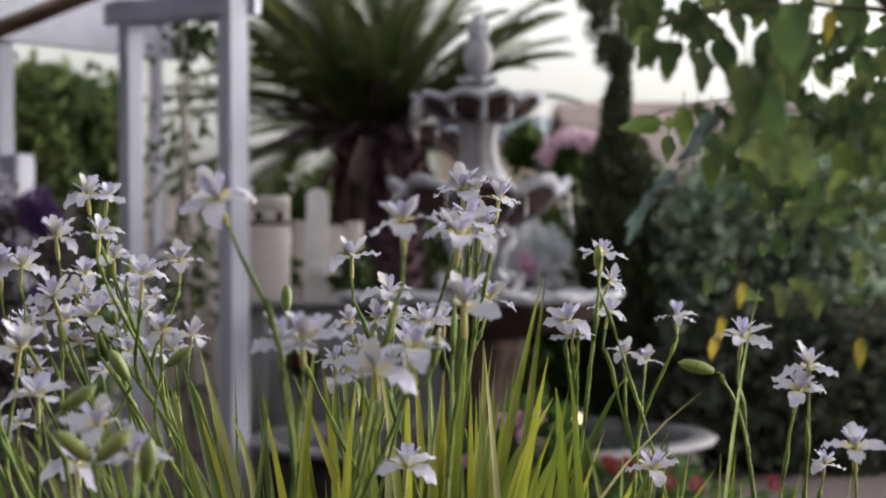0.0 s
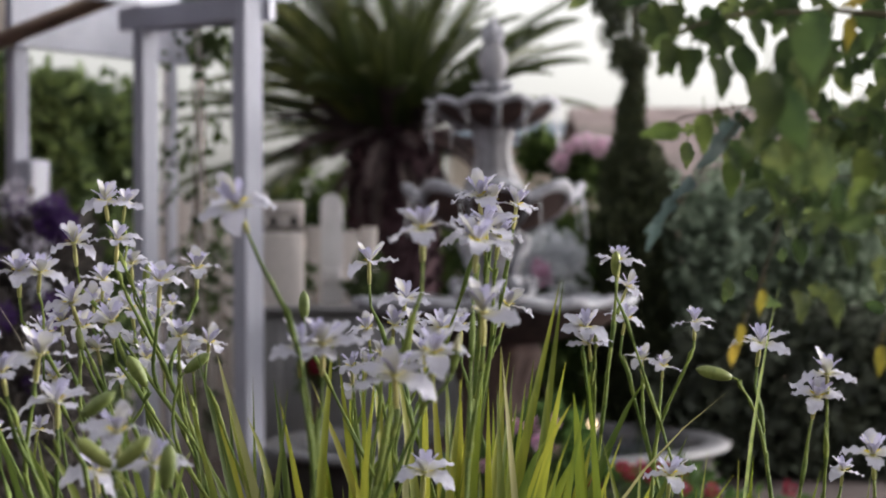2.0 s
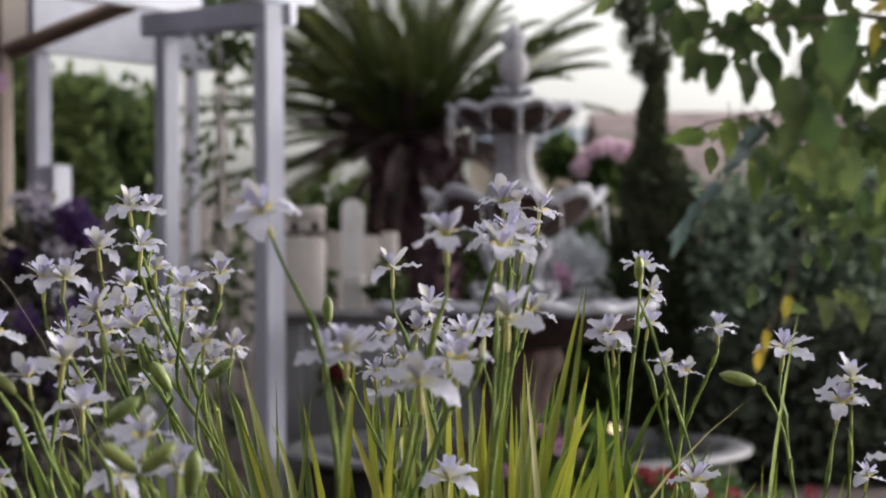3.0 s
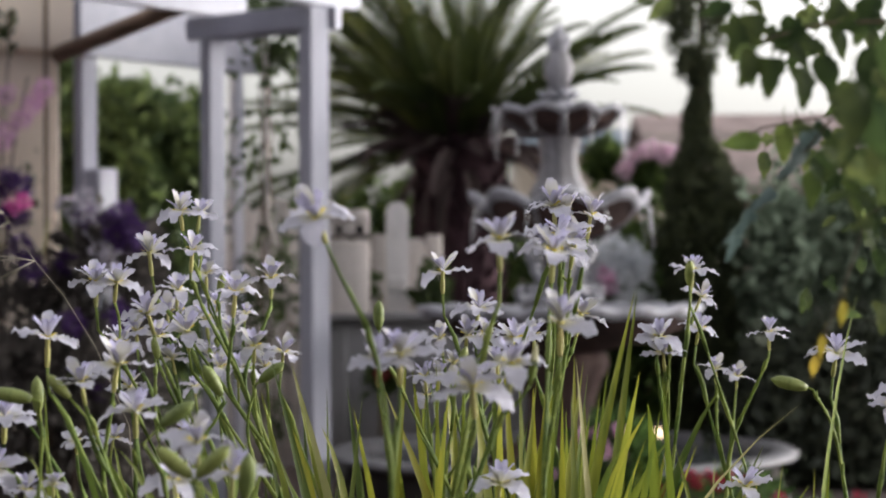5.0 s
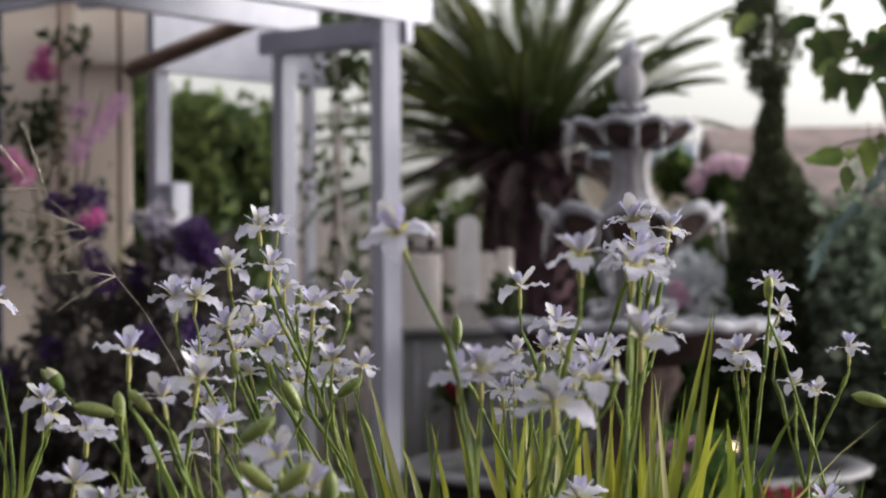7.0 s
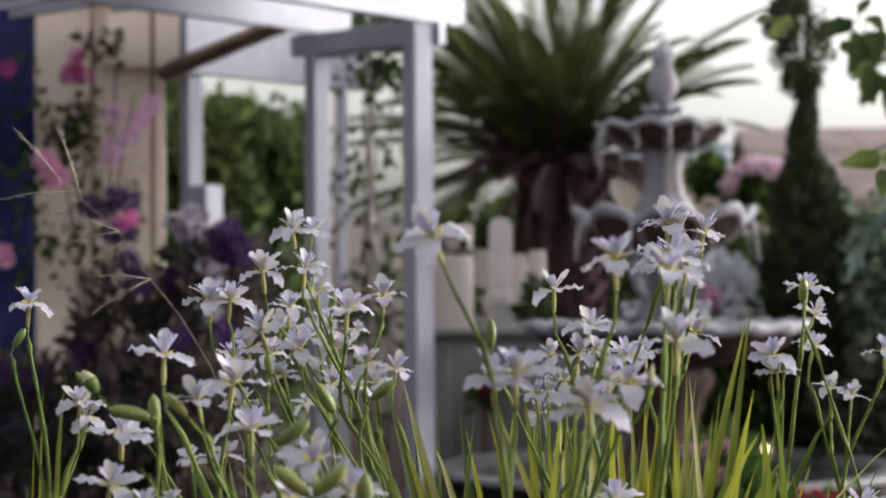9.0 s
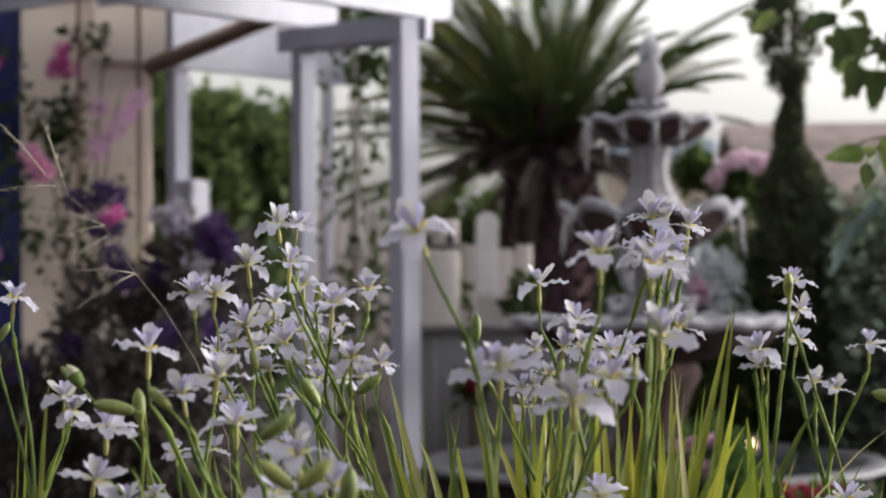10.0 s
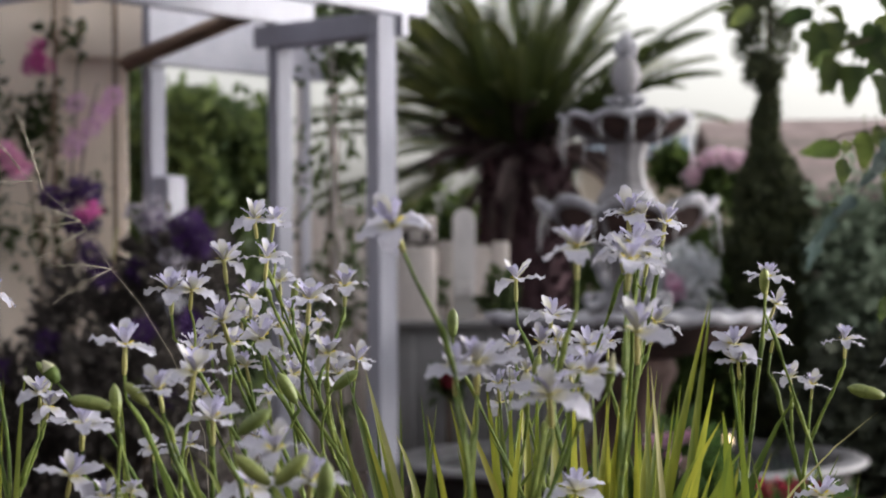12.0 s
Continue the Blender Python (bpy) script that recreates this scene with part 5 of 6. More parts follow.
def blades(plant, count, spread, low, high, lean=0.25, shift=0.0, seed=1, mat=None):
    """A tuft of leaves at the plant's base."""
    rng = random.Random(seed)
    o = plant.location
    for k in range(count):
        f = (o.x + rng.uniform(-1, 1) * spread * 0.6, o.y + rng.uniform(-1, 1) * 0.14, -0.01)
        z = rng.uniform(low, high)
        blade(plant, (f[0] + rng.gauss(shift, lean) * 0.5, f[1] + rng.uniform(-0.12, 0.12), z), f, rng.uniform(0.009, 0.019) * (1.25 if plant is CENTRE else 1.0), M_STRAW if rng.random() < 0.05 else mat, rng.uniform(-0.03, 0.03))


LEFT = iris_plant(-0.088, 2.4, "tall clump of white irises with many open blooms")
CENTRE = iris_plant(0.107, 2.5, "clump of white irises with upright sword leaves")
FRONT = iris_plant(0.029, 1.78, "white iris clump with large open blooms")
RIGHT = iris_plant(0.387, 2.6, "slender white iris clump with small blooms")
SIDE = iris_plant(0.567, 2.45, "sparse white iris clump below the vine")
LOW = iris_plant(-0.152, 1.95, "leaning white iris clump with seed capsules")
EDGE = iris_plant(-0.646, 2.3, "small white iris clump beside the purple bushes")

# left clump: place, size, lean, heading
for at, size, lean, heading in (
        ((-0.327, 2.500, 1.176), 1.0, 48, -95), ((-0.360, 2.450, 1.121), 1.05, 20, -110), ((-0.305, 2.450, 1.124), 1.0, 22, -60), ((-0.300, 2.550, 1.095), 0.8, 35, -90),
        ((-0.344, 2.600, 1.072), 0.9, 30, -70), ((-0.246, 2.400, 1.070), 1.1, 18, -60), ((-0.209, 2.500, 1.087), 0.95, 24, -80), ((-0.411, 2.350, 1.084), 1.05, 12, -80),
        ((-0.355, 2.400, 1.046), 1.05, 40, -120), ((-0.306, 2.400, 1.023), 1.05, 45, -90), ((-0.397, 2.450, 1.006), 1.0, 15, -50), ((-0.227, 2.450, 1.002), 0.9, 45, -80)):
    bloom(LEFT, at, size, lean, heading)
for at, size, lean, heading in (
        ((-0.190, 2.450, 0.992), 0.9, 20, -40), ((-0.287, 2.600, 0.968), 0.8, 40, -60), ((-0.334, 2.700, 0.936), 0.6, 40, -90), ((-0.357, 2.500, 1.013), 0.9, 30, -60),
        ((-0.352, 2.600, 0.980), 0.8, 30, -120), ((-0.257, 2.650, 1.039), 0.55, 30, -60), ((-0.337, 2.600, 0.884), 0.6, 50, -100), ((-0.415, 2.500, 0.882), 0.7, 50, -60)):
    bloom(LEFT, at, size, lean, heading)
# low leaning clump
for at, size, lean, heading in (
        ((-0.420, 2.100, 1.025), 1.12, 14, -70), ((-0.328, 2.000, 1.001), 1.1, 35, -60), ((-0.356, 1.950, 0.986), 0.85, 25, -120), ((-0.301, 1.950, 0.956), 1.0, 22, -80),
        ((-0.456, 2.050, 0.943), 1.05, 30, -70), ((-0.211, 1.720, 0.944), 0.95, 25, -90), ((-0.179, 1.720, 0.917), 0.95, 25, -70), ((-0.255, 1.900, 0.892), 0.95, 45, -90),
        ((-0.458, 2.000, 0.894), 0.95, 50, -60), ((-0.423, 2.000, 0.872), 0.7, 40, -60), ((-0.390, 2.100, 0.913), 0.55, 30, -90)):
    bloom(LOW, at, size, lean, heading)
# centre clump
for at, size, lean, heading in (
        ((0.014, 2.500, 1.094), 1.0, 8, -90), ((0.150, 2.350, 1.174), 1.1, 22, -110), ((0.195, 2.350, 1.162), 1.0, 20, -50), ((0.155, 2.300, 1.136), 1.1, 32, -90), ((0.166, 2.360, 1.168), 1.0, 15, -80), ((0.139, 2.330, 1.128), 1.0, 30, -120), ((0.172, 2.320, 1.124), 1.0, 28, -60),
        ((0.062, 2.550, 1.045), 1.0, 38, -70), ((0.011, 2.600, 1.004), 0.85, 25, -120), ((0.046, 2.550, 1.010), 0.9, 40, -80), ((0.109, 2.550, 1.006), 1.05, 50, -70),
        ((-0.008, 2.600, 0.928), 0.75, 45, -80), ((-0.010, 2.550, 0.956), 0.85, 20, -110), ((0.186, 2.400, 1.039), 1.0, 25, -30), ((0.073, 2.100, 0.864), 1.05, 25, -70)):
    bloom(CENTRE, at, size, lean, heading)
# closest clump, out of focus
for at, size, lean, heading in (
        ((0.064, 1.800, 1.125), 1.05, 10, -100), ((0.124, 1.950, 1.114), 1.1, 18, -70), ((-0.030, 1.780, 1.019), 1.05, 15, -90),
        ((0.037, 1.750, 0.991), 1.1, 28, -100), ((0.073, 1.780, 1.009), 1.05, 14, -60), ((0.124, 1.850, 1.045), 1.15, 22, -90)):
    bloom(FRONT, at, size, lean, heading)
NEAR_FOOT, NEAR_AXIS = flower(FRONT, (-0.101, 1.700, 1.145), 1.0, 62, -115)
stem(FRONT, NEAR_FOOT, NEAR_AXIS, 0.0021, (0.125, 0.0, -0.20))
# right clump
for at, size, lean, heading in (
        ((0.347, 2.550, 1.094), 1.05, 15, -60), ((0.365, 2.600, 1.059), 0.85, 45, -40), ((0.296, 2.500, 1.008), 1.05, 52, -85), ((0.301, 2.500, 0.986), 0.95, 25, -110),
        ((0.362, 2.600, 1.015), 0.95, 40, -70), ((0.384, 2.600, 0.960), 0.8, 20, -100), ((0.413, 2.600, 0.950), 0.75, 15, -60), ((0.448, 2.550, 1.011), 0.95, 12, -90),
        ((0.390, 2.400, 0.824), 1.15, 28, -80)):
    bloom(RIGHT, at, size * 0.9, lean, heading)
for at, size, lean, heading in (
        ((0.505, 2.400, 0.989), 1.15, 25, -70), ((0.566, 2.300, 0.955), 1.15, 20, -100), ((0.553, 2.300, 0.928), 1.1, 35, -70), ((0.595, 2.200, 0.867), 1.15, 35, -110), ((0.609, 2.400, 0.828), 0.8, 30, -80)):
    bloom(SIDE, at, size * 0.93, lean, heading)
for at, size, lean, heading in (((-0.550, 2.250, 0.965), 0.9, 20, -70), ((-0.540, 2.250, 0.950), 0.75, 55, -60), ((-0.623, 2.300, 1.081), 0.95, 18, -50)):
    bloom(EDGE, at, size, lean, heading)

# seed capsules and buds
for at, way, size in (((0.469, 2.400, 0.947), (-1, 0, 0.25), 1.0),):
    capsule(SIDE, at, way, size)
for at, way, size in (((-0.064, 2.300, 1.027), (0.0, 0, 1), 0.75), ((0.049, 2.500, 0.886), (0, 0, 1), 0.55), ((0.036, 2.500, 0.971), (0.3, 0, 1), 0.6)):
    capsule(CENTRE, at, way, size)
for at, way, size in (((0.341, 2.540, 1.074), (0, -0.2, 1), 0.75), ((0.309, 2.500, 0.980), (0.1, 0, 1), 0.5)):
    capsule(RIGHT, at, way, size)
for at, way, size in (((-0.258, 2.350, 0.946), (-0.5, -0.2, 0.9), 0.95), ((-0.216, 2.400, 0.960), (0.8, -0.2, 0.6), 0.85), ((-0.277, 2.500, 1.069), (0.2, 0, 1), 0.6), ((-0.343, 2.400, 0.989), (-0.2, 0, 1), 0.6)):
    capsule(LEFT, at, way, size)
for at, way, size in (((-0.406, 1.950, 0.970), (-1, -0.2, 0.2), 0.9), ((-0.410, 2.000, 0.953), (-0.05, 0, 1), 0.8), ((-0.262, 1.850, 0.950), (0.85, 0, 0.6), 0.85), ((-0.368, 1.950, 0.971), (-0.7, 0, 0.7), 0.7),
                      ((-0.211, 1.680, 0.919), (-0.75, -0.1, 0.65), 0.85), ((-0.206, 1.680, 0.919), (0.7, -0.1, 0.65), 0.85), ((-0.164, 1.680, 0.899), (0.1, -0.2, 1), 0.9)):
    capsule(LOW, at, way, size)
BUD_TIP = Vector((-0.505, 2.100, 1.001))
stem(LOW, BUD_TIP + Vector((0.008, 0, -0.012)), Vector((-0.62, 0, 0.78)), 0.0019, (0.080, 0.0, -0.042))
LAST_BUD = part("bud", BUD, None, LOW, "plump white bud about to open")
LAST_BUD.matrix_basis = Matrix.Translation(BUD_TIP + Vector((0.010, 0, -0.014)) - LOW.location) @ Vector((-0.55, 0, 0.83)).to_track_quat("Z", "Y").to_matrix().to_4x4() @ Matrix.Diagonal((1.9, 1.9, 0.75, 1))
capsule(EDGE, (-0.552, 2.300, 0.982), (-0.6, 0, 0.8), 0.5)
capsule(EDGE, (-0.643, 2.300, 1.030), (0.5, 0, 0.8), 0.6)

# the leaves that stand out
FOOT = -0.01
for plant, tip, fx, fy, width, mat in (
        (CENTRE, (0.268, 2.500, 1.072), 0.159, 2.5, 0.013, None), (CENTRE, (0.172, 2.300, 0.991), 0.234, 2.3, 0.010, M_STRAW),
        (CENTRE, (0.020, 2.300, 0.958), -0.057, 2.3, 0.014, None), (CENTRE, (-0.030, 2.400, 1.016), -0.102, 2.4, 0.013, None),
        (CENTRE, (0.151, 2.400, 0.958), 0.082, 2.4, 0.013, None), (CENTRE, (0.228, 2.500, 0.966), 0.144, 2.5, 0.012, None)):
    blade(plant, tip, (fx, fy, FOOT), width * 1.2, mat or (M_SHADEBLADE if plant is LEFT else None))
for plant, tip, fx, fy, width, mat in (
        (LEFT, (-0.167, 2.400, 0.942), -0.017, 2.4, 0.011, None), (LEFT, (-0.193, 2.300, 0.993), -0.003, 2.3, 0.013, None), (LEFT, (-0.207, 2.300, 0.959), -0.030, 2.3, 0.014, None),
        (LEFT, (-0.111, 2.500, 0.945), -0.032, 2.5, 0.012, None), (LEFT, (-0.138, 2.500, 0.948), -0.128, 2.5, 0.009, None), (LEFT, (-0.182, 2.200, 0.899), 0.075, 2.2, 0.011, None),
        (RIGHT, (0.287, 2.400, 0.965), 0.336, 2.4, 0.013, None), 
        (SIDE, (0.477, 2.400, 0.846), 0.449, 2.4, 0.011, None), (SIDE, (0.496, 2.400, 0.850), 0.435, 2.4, 0.012, None),
        (EDGE, (-0.606, 2.300, 0.996), -0.633, 2.3, 0.008, None), (EDGE, (-0.616, 2.300, 0.962), -0.636, 2.3, 0.007, None)):
    blade(plant, tip, (fx, fy, FOOT), width * 1.2, mat or (M_SHADEBLADE if plant is LEFT else None))
# leaves that arch over to one side
for tip, over, fx, width, mat in (((0.474, 2.450, 0.927), (0.146, 2.450, 0.694), 0.127, 0.008, M_STRAW), ((0.378, 2.500, 0.946), (0.226, 2.500, 0.742), 0.188, 0.013, None), ((0.489, 2.200, 1.071), (0.416, 2.200, 0.806), 0.399, 0.006, M_STEM), ((0.268, 2.400, 0.920), (0.143, 2.400, 0.743), 0.124, 0.012, None),
                                  ((0.309, 2.450, 0.889), (0.160, 2.450, 0.732), 0.141, 0.012, None), ((0.337, 2.500, 0.862), (0.193, 2.500, 0.724), 0.174, 0.010, None), ((0.269, 2.400, 0.930), (0.288, 2.400, 0.781), 0.294, 0.016, None),
                                  ((0.226, 2.300, 0.882), (0.144, 2.300, 0.791), 0.136, 0.012, None), ((-0.180, 2.300, 0.929), (-0.100, 2.300, 0.796), -0.084, 0.012, None), ((-0.136, 2.350, 0.907), (-0.067, 2.350, 0.790), -0.058, 0.012, None)):
    blade(RIGHT if fx > 0.2 else CENTRE, tip, (fx, tip[1], FOOT), width * 1.2, mat, 0.0, over)
for tip, over, fx, width in (((-0.386, 2.000, 0.947), (-0.310, 2.000, 0.852), -0.214, 0.009), ((-0.369, 2.050, 0.931), (-0.276, 2.050, 0.843), -0.190, 0.008), ((-0.319, 1.950, 0.919), (-0.222, 1.950, 0.844), -0.163, 0.009), ((-0.449, 2.100, 0.906), (-0.363, 2.100, 0.831), -0.250, 0.008),
                             ((-0.227, 2.000, 0.948), (-0.287, 2.000, 0.855), -0.267, 0.007), ((-0.272, 2.100, 0.954), (-0.196, 2.100, 0.842), -0.163, 0.009), ((-0.474, 2.100, 0.875), (-0.394, 2.100, 0.825), -0.281, 0.008), ((-0.194, 2.050, 0.924), (-0.245, 2.050, 0.843), -0.232, 0.007),
                             ((-0.444, 2.200, 0.967), (-0.438, 2.200, 0.831), -0.404, 0.006), ((-0.566, 2.250, 0.998), (-0.594, 2.250, 0.826), -0.586, 0.008), ((-0.169, 2.000, 0.906), (-0.228, 2.000, 0.840), -0.214, 0.007)):
    blade(LOW, tip, (fx, tip[1], FOOT), width * 1.2, M_STEM if width < 0.0075 else M_SHADEBLADE, 0.0, over)
for tip, fx, width in (((0.246, 2.450, 0.891), 0.084, 0.011), ((0.278, 2.500, 0.878), 0.041, 0.010), ((0.209, 2.400, 0.943), 0.124, 0.012), ((0.141, 2.400, 0.944), 0.082, 0.013),
                       ((0.198, 2.450, 0.963), 0.113, 0.011), ((0.297, 2.500, 0.863), 0.144, 0.010), ((0.256, 2.400, 0.858), 0.082, 0.012), ((0.162, 2.400, 0.940), 0.160, 0.012)):
    blade(CENTRE, tip, (fx, 2.45, FOOT), width * 1.2)
blades(CENTRE, 50, 0.19, 0.80, 1.0, 0.24, 0.07, 11)
blades(LEFT, 26, 0.2, 0.70, 0.95, 0.26, -0.08, 12, M_SHADEBLADE)
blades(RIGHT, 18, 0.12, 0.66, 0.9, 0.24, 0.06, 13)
blades(LOW, 30, 0.16, 0.6, 0.93, 0.30, -0.28, 14, M_SHADEBLADE)
blades(FRONT, 12, 0.12, 0.66, 0.92, 0.16, 0.04, 15)
blades(SIDE, 8, 0.08, 0.6, 0.84, 0.18, 0.0, 16)
blades(EDGE, 9, 0.08, 0.6, 0.86, 0.2, 0.05, 17)
blade(CENTRE, (0.250, 2.360, 1.072), (0.060, 2.450, -0.01), 0.017, None, 0.01)
blades(CENTRE, 15, 0.15, 0.86, 0.99, 0.20, 0.08, 18)
blades(FRONT, 7, 0.14, 0.80, 0.95, 0.18, 0.06, 19)


# blooms deeper in the clumps
for at, size, lean, heading in (((-0.360, 2.620, 1.041), 0.95, 18, -70), ((-0.306, 2.600, 1.032), 0.95, 25, -110), ((-0.275, 2.620, 1.016), 0.85, 20, -60), ((-0.400, 2.600, 1.017), 0.9, 22, -90), ((-0.302, 2.700, 1.051), 0.75, 15, -80),
                                ((-0.256, 2.550, 0.967), 0.9, 25, -70), ((-0.402, 2.550, 0.945), 0.9, 22, -100), ((-0.301, 2.620, 0.983), 0.85, 30, -60), ((-0.226, 2.600, 0.968), 0.8, 18, -110)):
    bloom(LEFT, at, size, lean, heading)
for at, size, lean, heading in (((0.072, 2.650, 1.008), 0.9, 20, -70), ((0.088, 2.620, 0.970), 0.9, 22, -100), ((0.029, 2.660, 0.968), 0.8, 25, -60), ((0.138, 2.600, 1.007), 0.85, 18, -90)):
    bloom(CENTRE, at, size, lean, heading)


# ---- dry grass stalk leaning over the bed ----
def grass_stalk():
    g = thing("grass_stalk", (-0.314, 2.35, 0), "dry wispy grass stalk with a feathery seed head", "grass")
    o = g.location
    path = [Vector(p) for p in ((o.x, 2.35, 0.0), (-0.371, 2.350, 0.909), (-0.408, 2.330, 1.007), (-0.440, 2.300, 1.069), (-0.475, 2.300, 1.112), (-0.514, 2.300, 1.171), (-0.571, 2.300, 1.219), (-0.627, 2.300, 1.267))]
    pts = []
    for a, b in zip(path, path[1:]):
        pts += [a.lerp(b, s) for s in (0, 0.33, 0.66)]
    pts.append(path[-1])
    bm = bmesh.new()
    tube(bm, [p - o for p in pts], [0.00055 - 0.000015 * i for i in range(len(pts))], 5)
    part("stalk", bm, M_GRASS, g)
    rng = random.Random(4)
    for start, way in (((-0.475, 2.300, 1.112), (-1, 0, 0.05)), ((-0.475, 2.300, 1.112), (-0.6, 0, -0.35)), ((-0.514, 2.300, 1.171), (-0.9, 0, 0.25)), ((-0.512, 2.300, 1.170), (-1, 0, -0.25)), ((-0.507, 2.300, 1.158), (-0.8, 0, -0.5)),
                       ((-0.558, 2.300, 1.209), (-0.3, 0, 0.9)), ((-0.571, 2.300, 1.219), (-0.9, 0, -0.1)), ((-0.585, 2.300, 1.233), (-0.8, 0, 0.9))):
        bm = bmesh.new()
        a, d = Vector(start) - o, Vector(way).normalized() * rng.uniform(0.065, 0.100)
        tube(bm, [a, a + d * 0.5 + Vector((0, 0, 0.004)), a + d], [0.0008, 0.0008, 0.0004], 4)
        for k in range(9):
            q = a + d * (0.25 + 0.08 * k)
            e = Vector((rng.uniform(-1, 1), rng.uniform(-1, 1), rng.uniform(-0.6, 1))) * 0.005 + d * 0.10
            tube(bm, [q, q + e * 0.5, q + e], [0.0002, 0.0006, 0.0002], 4)
        part("spikelet", bm, M_GRASS, g)


grass_stalk()


# ---- vine hanging in from above ----
def lobed_leaf(name, mat, lobes, seed, breadth=1.0, stretch=1.0):
    """A five-lobed vine leaf along +x, creased along the midrib, with a short stalk behind."""
    rng = random.Random(seed)
    bm = bmesh.new()
    outline = []
    n = 40
    for i in range(n + 1):
        q = math.pi * (i / n)                      # from the tip round one side to the notch
        r = 0.026 * (0.56 + 0.44 * (1 - abs(1 - 2 * ((q / math.pi * lobes / 2 + 0.5) % 1.0))) ** 0.8) * (1 - 0.38 * (q / math.pi) ** 2) * (1 + 0.34 * math.exp(-(q / 0.22) ** 2)) * rng.uniform(0.96, 1.04)
        outline.append((r * math.cos(q) * (1.28 if q < 1.2 else 1.05) * stretch + 0.018, r * math.sin(q) * breadth))
    spine = [bm.verts.new((x, 0, 0.004 * math.sin(x * 90))) for x in (0.018 + 0.033 * stretch, 0.034, 0.022, 0.012, 0.003)]
    for sg in (1, -1):
        ring = [bm.verts.new((x, sg * y, 0.10 * y + 0.003 * math.sin(x * 160 + y * 210))) for x, y in outline[1:-1:2]]
        chain = [spine[0]] + ring + [spine[-1]]
        m = len(chain)
        for i in range(m - 1):
            a = spine[min(4, int(i / (m - 1) * 5))]
            b = spine[min(4, int((i + 1) / (m - 1) * 5))]
            quad = [chain[i], chain[i + 1]] + ([b] if b not in (chain[i], chain[i + 1]) else []) + ([a] if a is not b and a not in (chain[i], chain[i + 1]) else [])
            if len(quad) >= 3:
                f = quad if sg == 1 else quad[::-1]
                try:
                    bm.faces.new(f)
                except ValueError:
                    pass
    tube(bm, [(0.003, 0, 0), (-0.008, 0, 0.002), (-0.02, 0, 0.0)], [0.0009, 0.0008, 0.0008], 5)
    return mesh_of(name, bm, mat)


LEAF_KINDS = [lobed_leaf("leaf", M_VINELEAF, k, k) for k in (3, 5)] + [lobed_leaf("leaf", M_VINELEAF, 1, 6, 0.62, 1.1), lobed_leaf("leaf", M_VINELEAF, 1, 11, 0.8, 1.0), lobed_leaf("leaf", M_VINELEAF, 1, 12, 0.7, 1.05)]
LIT_KIND = lobed_leaf("leaf", M_LITLEAF, 1, 13, 0.72, 1.05)
BROAD_KIND = lobed_leaf("leaf", M_VINELEAF, 1, 7, 0.8, 1.1)
YELLOW_KIND, GLAUCOUS_KIND = lobed_leaf("leaf", M_YELLOWLEAF, 1, 8, 0.55, 1.0), lobed_leaf("leaf", M_BLUELEAF, 3, 9, 0.7, 1.2)


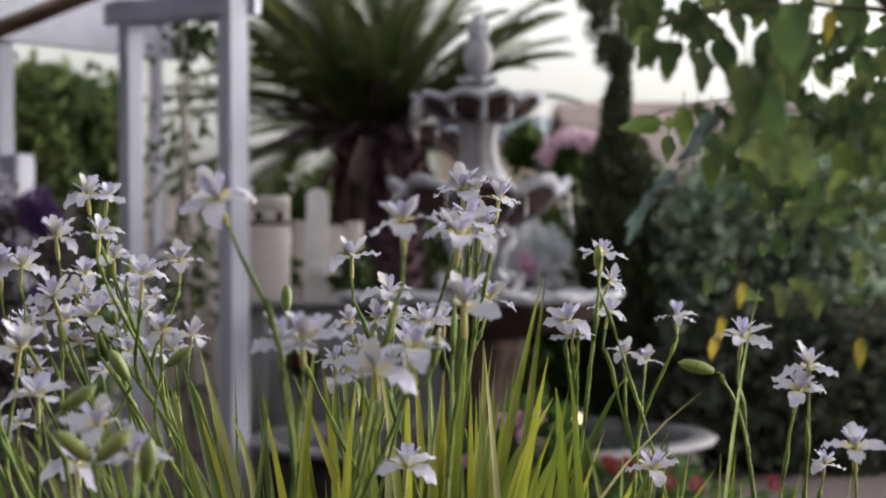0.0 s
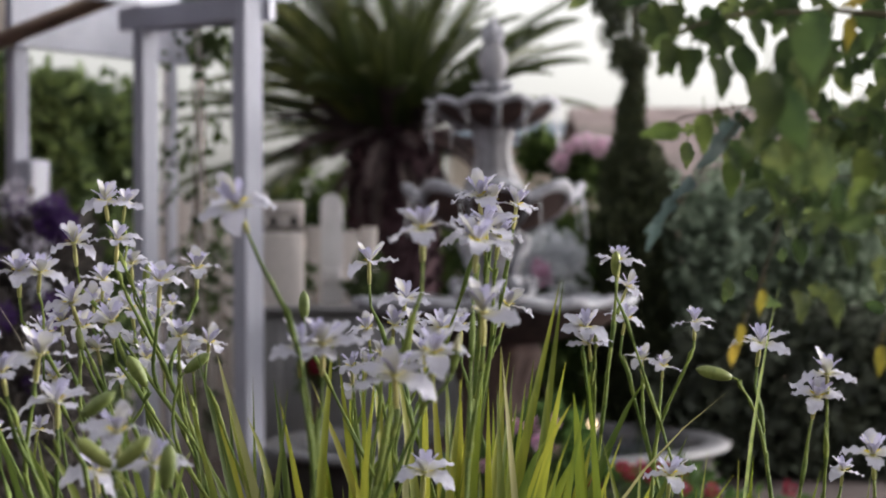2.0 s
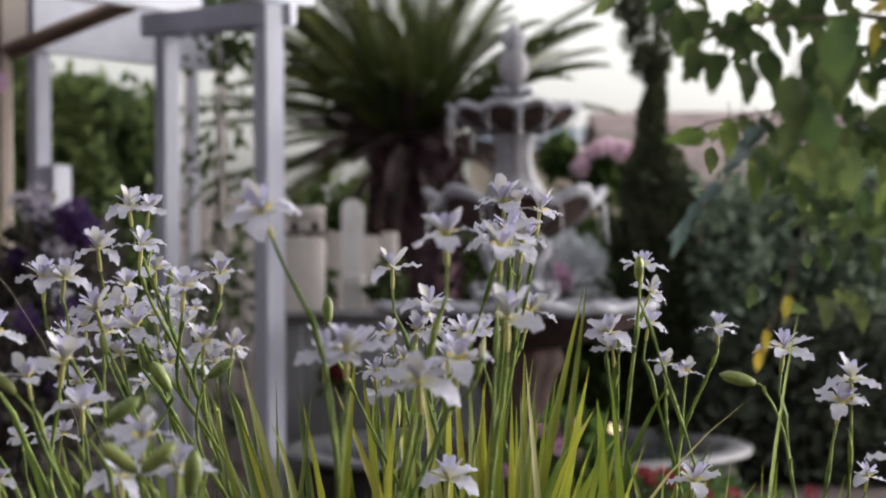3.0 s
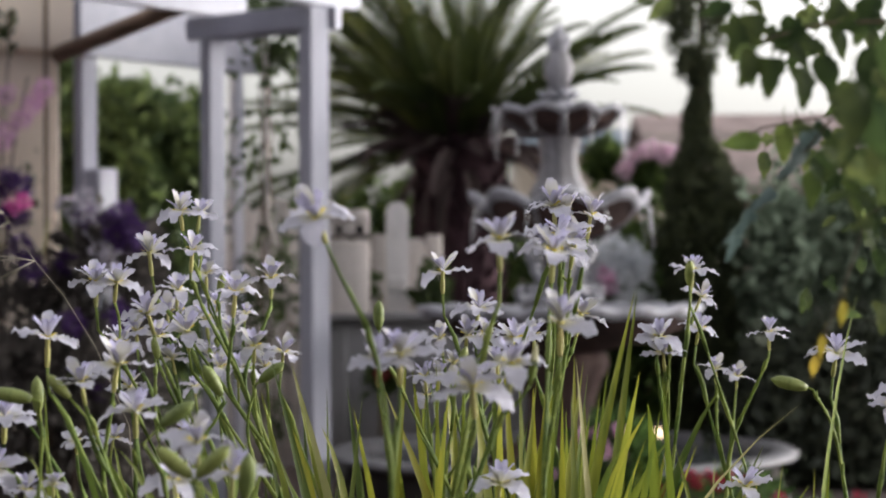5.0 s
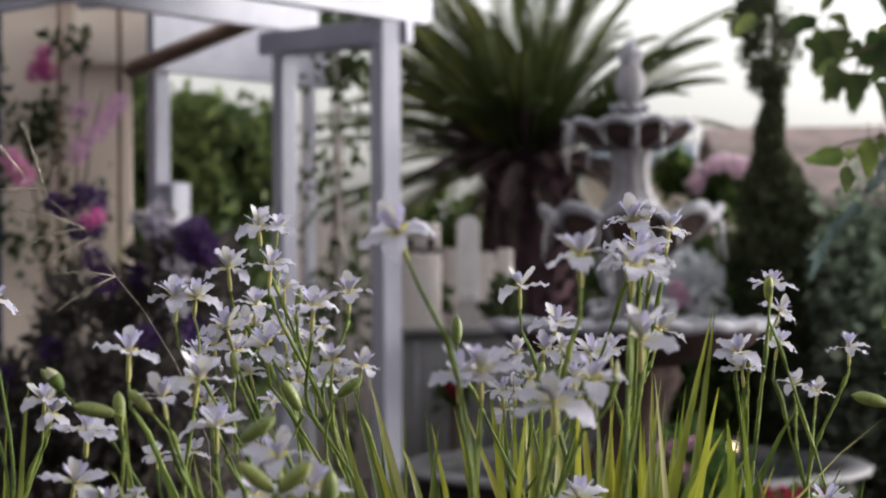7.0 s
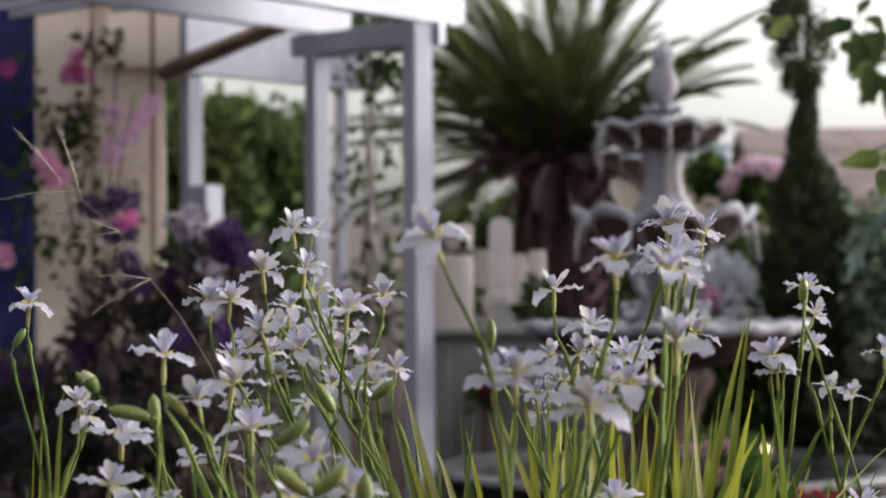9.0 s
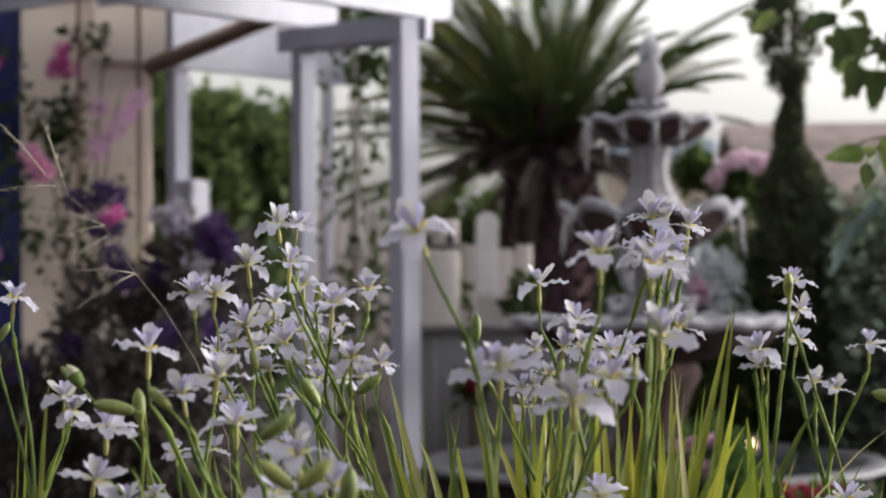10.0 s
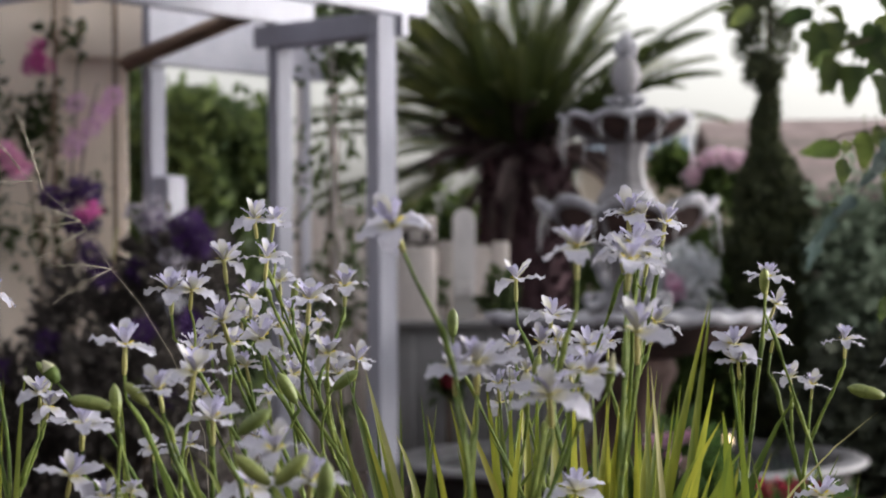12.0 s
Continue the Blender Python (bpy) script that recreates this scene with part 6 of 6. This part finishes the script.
def hanging_vine():
    v = thing("vine", (0.526, 1.6, 0), "leafy vine with lobed green and yellowing leaves", "vine")
    o = v.location
    rng = random.Random(19)
    main = [(o.x, 1.6, 0.0), (0.548, 1.600, 0.993), (0.517, 1.600, 1.181), (0.475, 1.580, 1.292), (0.398, 1.550, 1.344), (0.302, 1.530, 1.346), (0.199, 1.500, 1.329)]

    def cane(points, r0, r1):
        pts = []
        for a, b in zip(points, points[1:]):
            pts += [Vector(a).lerp(Vector(b), s) for s in (0, 0.25, 0.5, 0.75)]
        pts.append(Vector(points[-1]))
        pts = [p + Vector((noise.noise(p * 7), noise.noise(p * 7 + Vector((3, 3, 3))), noise.noise(p * 9))) * 0.008 * (1 if i else 0) for i, p in enumerate(pts)]
        bm = bmesh.new()
        n = len(pts)
        tube(bm, [p - o for p in pts], [r0 + (r1 - r0) * i / n for i in range(n)], 6)
        part("cane", bm, M_TWIG, v)
    cane(main, 0.009, 0.002)
    cane([(0.475, 1.580, 1.292), (0.395, 1.560, 1.300), (0.317, 1.540, 1.289), (0.255, 1.520, 1.269)], 0.003, 0.001)
    cane([(0.517, 1.600, 1.181), (0.427, 1.580, 1.213), (0.330, 1.560, 1.222), (0.282, 1.600, 1.218), (0.256, 1.650, 1.210)], 0.0014, 0.0006)
    cane([(0.330, 1.560, 1.222), (0.315, 1.600, 1.197), (0.294, 1.620, 1.165), (0.265, 1.620, 1.127)], 0.0010, 0.0005)
    cane([(0.517, 1.600, 1.181), (0.470, 1.600, 1.163), (0.409, 1.600, 1.168), (0.366, 1.600, 1.145), (0.346, 1.600, 1.079), (0.327, 1.600, 1.032)], 0.0013, 0.0005)
    cane([(0.535, 1.600, 1.087), (0.488, 1.600, 1.078), (0.450, 1.600, 1.040), (0.438, 1.600, 1.012)], 0.0013, 0.0005)

    def leaf(at, size, roll=None, face=None, kind=None, down=None):
        k = kind or rng.choice(LEAF_KINDS)
        ob = part("leaf", k, None, v)
        yaw = rng.uniform(0, 360) if roll is None else roll
        ob.matrix_basis = (Matrix.Translation(Vector(at) - o) @ pose(0, 0, 0, 90 + (rng.uniform(-45, 35) if face is None else face), 0, rng.uniform(-35, 35))
                           @ pose(0, 0, 0, 0, 0, yaw) @ Matrix.Scale(size * 0.52, 4) @ Matrix.Translation((-0.02, 0, 0)))

    # leaves at the outer edge, tips hanging
    for at, size, roll in (((0.185, 1.500, 1.304), 0.9, 215), ((0.172, 1.500, 1.308), 0.7, 190), ((0.244, 1.520, 1.287), 1.3, 250), ((0.233, 1.520, 1.305), 1.0, 200), ((0.255, 1.520, 1.260), 1.2, 235),
                           ((0.270, 1.520, 1.255), 1.2, 268), ((0.299, 1.540, 1.248), 1.3, 255), ((0.317, 1.540, 1.261), 1.3, 280), ((0.288, 1.530, 1.288), 1.1, 230), ((0.328, 1.550, 1.239), 1.1, 262),
                           ((0.344, 1.500, 1.257), 1.7, 262), ((0.357, 1.480, 1.250), 1.9, 272), ((0.356, 1.550, 1.308), 1.3, 240), ((0.329, 1.550, 1.308), 1.0, 230)):
        leaf(at, size, roll, rng.uniform(-30, 20))
    for at, size, roll in (((0.344, 1.600, 1.064), 0.8, 262), ((0.326, 1.600, 1.036), 0.75, 262), ((0.320, 1.600, 1.020), 0.75, 255), ((0.444, 1.600, 1.015), 0.95, 262), ((0.451, 1.580, 1.140), 1.2, 200),
                           ((0.407, 1.550, 1.285), 1.0, 262), ((0.415, 1.550, 1.307), 0.9, 200)):
        leaf(at, size, roll, rng.uniform(-30, 20), YELLOW_KIND)
    for at, size, roll in (((0.268, 1.620, 1.140), 0.85, 232), ((0.256, 1.620, 1.118), 0.75, 248), ((0.262, 1.640, 1.128), 0.7, 215), ((0.284, 1.620, 1.158), 0.9, 222), ((0.319, 1.620, 1.205), 1.2, 240), ((0.404, 1.600, 1.201), 1.3, 210), ((0.453, 1.600, 1.182), 1.2, 190)):
        leaf(at, size, roll, rng.uniform(-30, 20), GLAUCOUS_KIND)
    leaf((0.331, 1.350, 1.258), 1.85, 268, -10, BROAD_KIND)
    # large soft leaves that hang nearest the path
    kept = rng.getstate()
    for at, size, roll in (((0.276, 1.250, 1.208), 1.6, 262), ((0.291, 1.250, 1.196), 1.5, 285), ((0.307, 1.300, 1.178), 1.4, 255), ((0.348, 1.400, 1.172), 1.4, 270),
                           ((0.331, 1.560, 1.196), 1.3, 248)):
        leaf(at, size, roll, rng.uniform(-25, 15), BROAD_KIND)
    # leaves that catch the light, by their paler colour
    for at, size, roll in (((0.270, 1.620, 1.205), 1.25, 186), ((0.299, 1.620, 1.210), 1.2, 268), ((0.318, 1.600, 1.170), 1.2, 262), ((0.405, 1.500, 1.172), 1.5, 262), ((0.352, 1.600, 1.164), 1.0, 275),
                           ((0.390, 1.450, 1.150), 1.1, 250), ((0.372, 1.550, 1.190), 1.0, 285)):
        leaf(at, size, roll, rng.uniform(-25, 15), LIT_KIND)
    leaf((0.306, 1.600, 1.190), 1.2, 222, 0, GLAUCOUS_KIND)
    rng.setstate(kept)
    for k in range(22):
        leaf((rng.uniform(0.25, 0.34), rng.uniform(1.5, 1.62), rng.uniform(1.258, 1.335)), rng.uniform(0.6, 1.15), rng.gauss(255, 35))
    for k in range(26):
        leaf((rng.uniform(0.39, 0.50), rng.uniform(1.5, 1.66), rng.uniform(1.17, 1.27)), rng.uniform(0.9, 1.6), rng.gauss(255, 35))
    # the thick of the foliage
    for k in range(200):
        px, pz = rng.uniform(0.0, 1.0), rng.uniform(0.0, 1.0)
        x = 0.305 + 0.29 * px ** 0.7
        z = 1.37 - 0.19 * pz
        if (z < 1.24 and px < 0.4) or (px < 0.3 and k % 2):
            continue
        leaf((x, rng.uniform(1.42, 1.9), z), rng.uniform(0.7, 1.5), rng.gauss(255, 45))
    for k in range(84):
        q = rng.random()
        leaf((0.315 + 0.20 * q, rng.uniform(1.42, 1.95), rng.uniform(1.16 - 0.05 * q, 1.235)), rng.uniform(0.5, 1.1), rng.gauss(255, 45))
    for k in range(60):
        leaf((rng.uniform(0.38, 0.62), rng.uniform(1.35, 2.0), rng.uniform(1.04, 1.22)), rng.uniform(0.6, 1.2), rng.gauss(255, 50))
    for k in range(54):
        q = rng.random()
        leaf((0.275 + 0.17 * q, rng.uniform(1.22, 1.5), rng.uniform(1.13 - 0.05 * q, 1.205)), rng.uniform(0.55, 1.0), rng.gauss(250, 50))
    # leaves and canes added out of view, overhead and right, to shade the vine
    for k in range(170):
        leaf((rng.uniform(0.22, 0.80), rng.uniform(1.15, 1.95), rng.uniform(1.47, 1.75)), rng.uniform(0.9, 1.7), rng.gauss(255, 50))
    for k in range(150):
        leaf((rng.uniform(0.66, 1.02), rng.uniform(1.35, 2.2), rng.uniform(0.95, 1.5)), rng.uniform(0.9, 1.7), rng.gauss(255, 50))
    cane([(0.517, 1.600, 1.181), (0.56, 1.62, 1.36), (0.50, 1.66, 1.52), (0.36, 1.70, 1.60)], 0.006, 0.002)
    cane([(0.548, 1.600, 0.993), (0.66, 1.68, 1.12), (0.78, 1.74, 1.26), (0.88, 1.80, 1.42)], 0.006, 0.002)


hanging_vine()
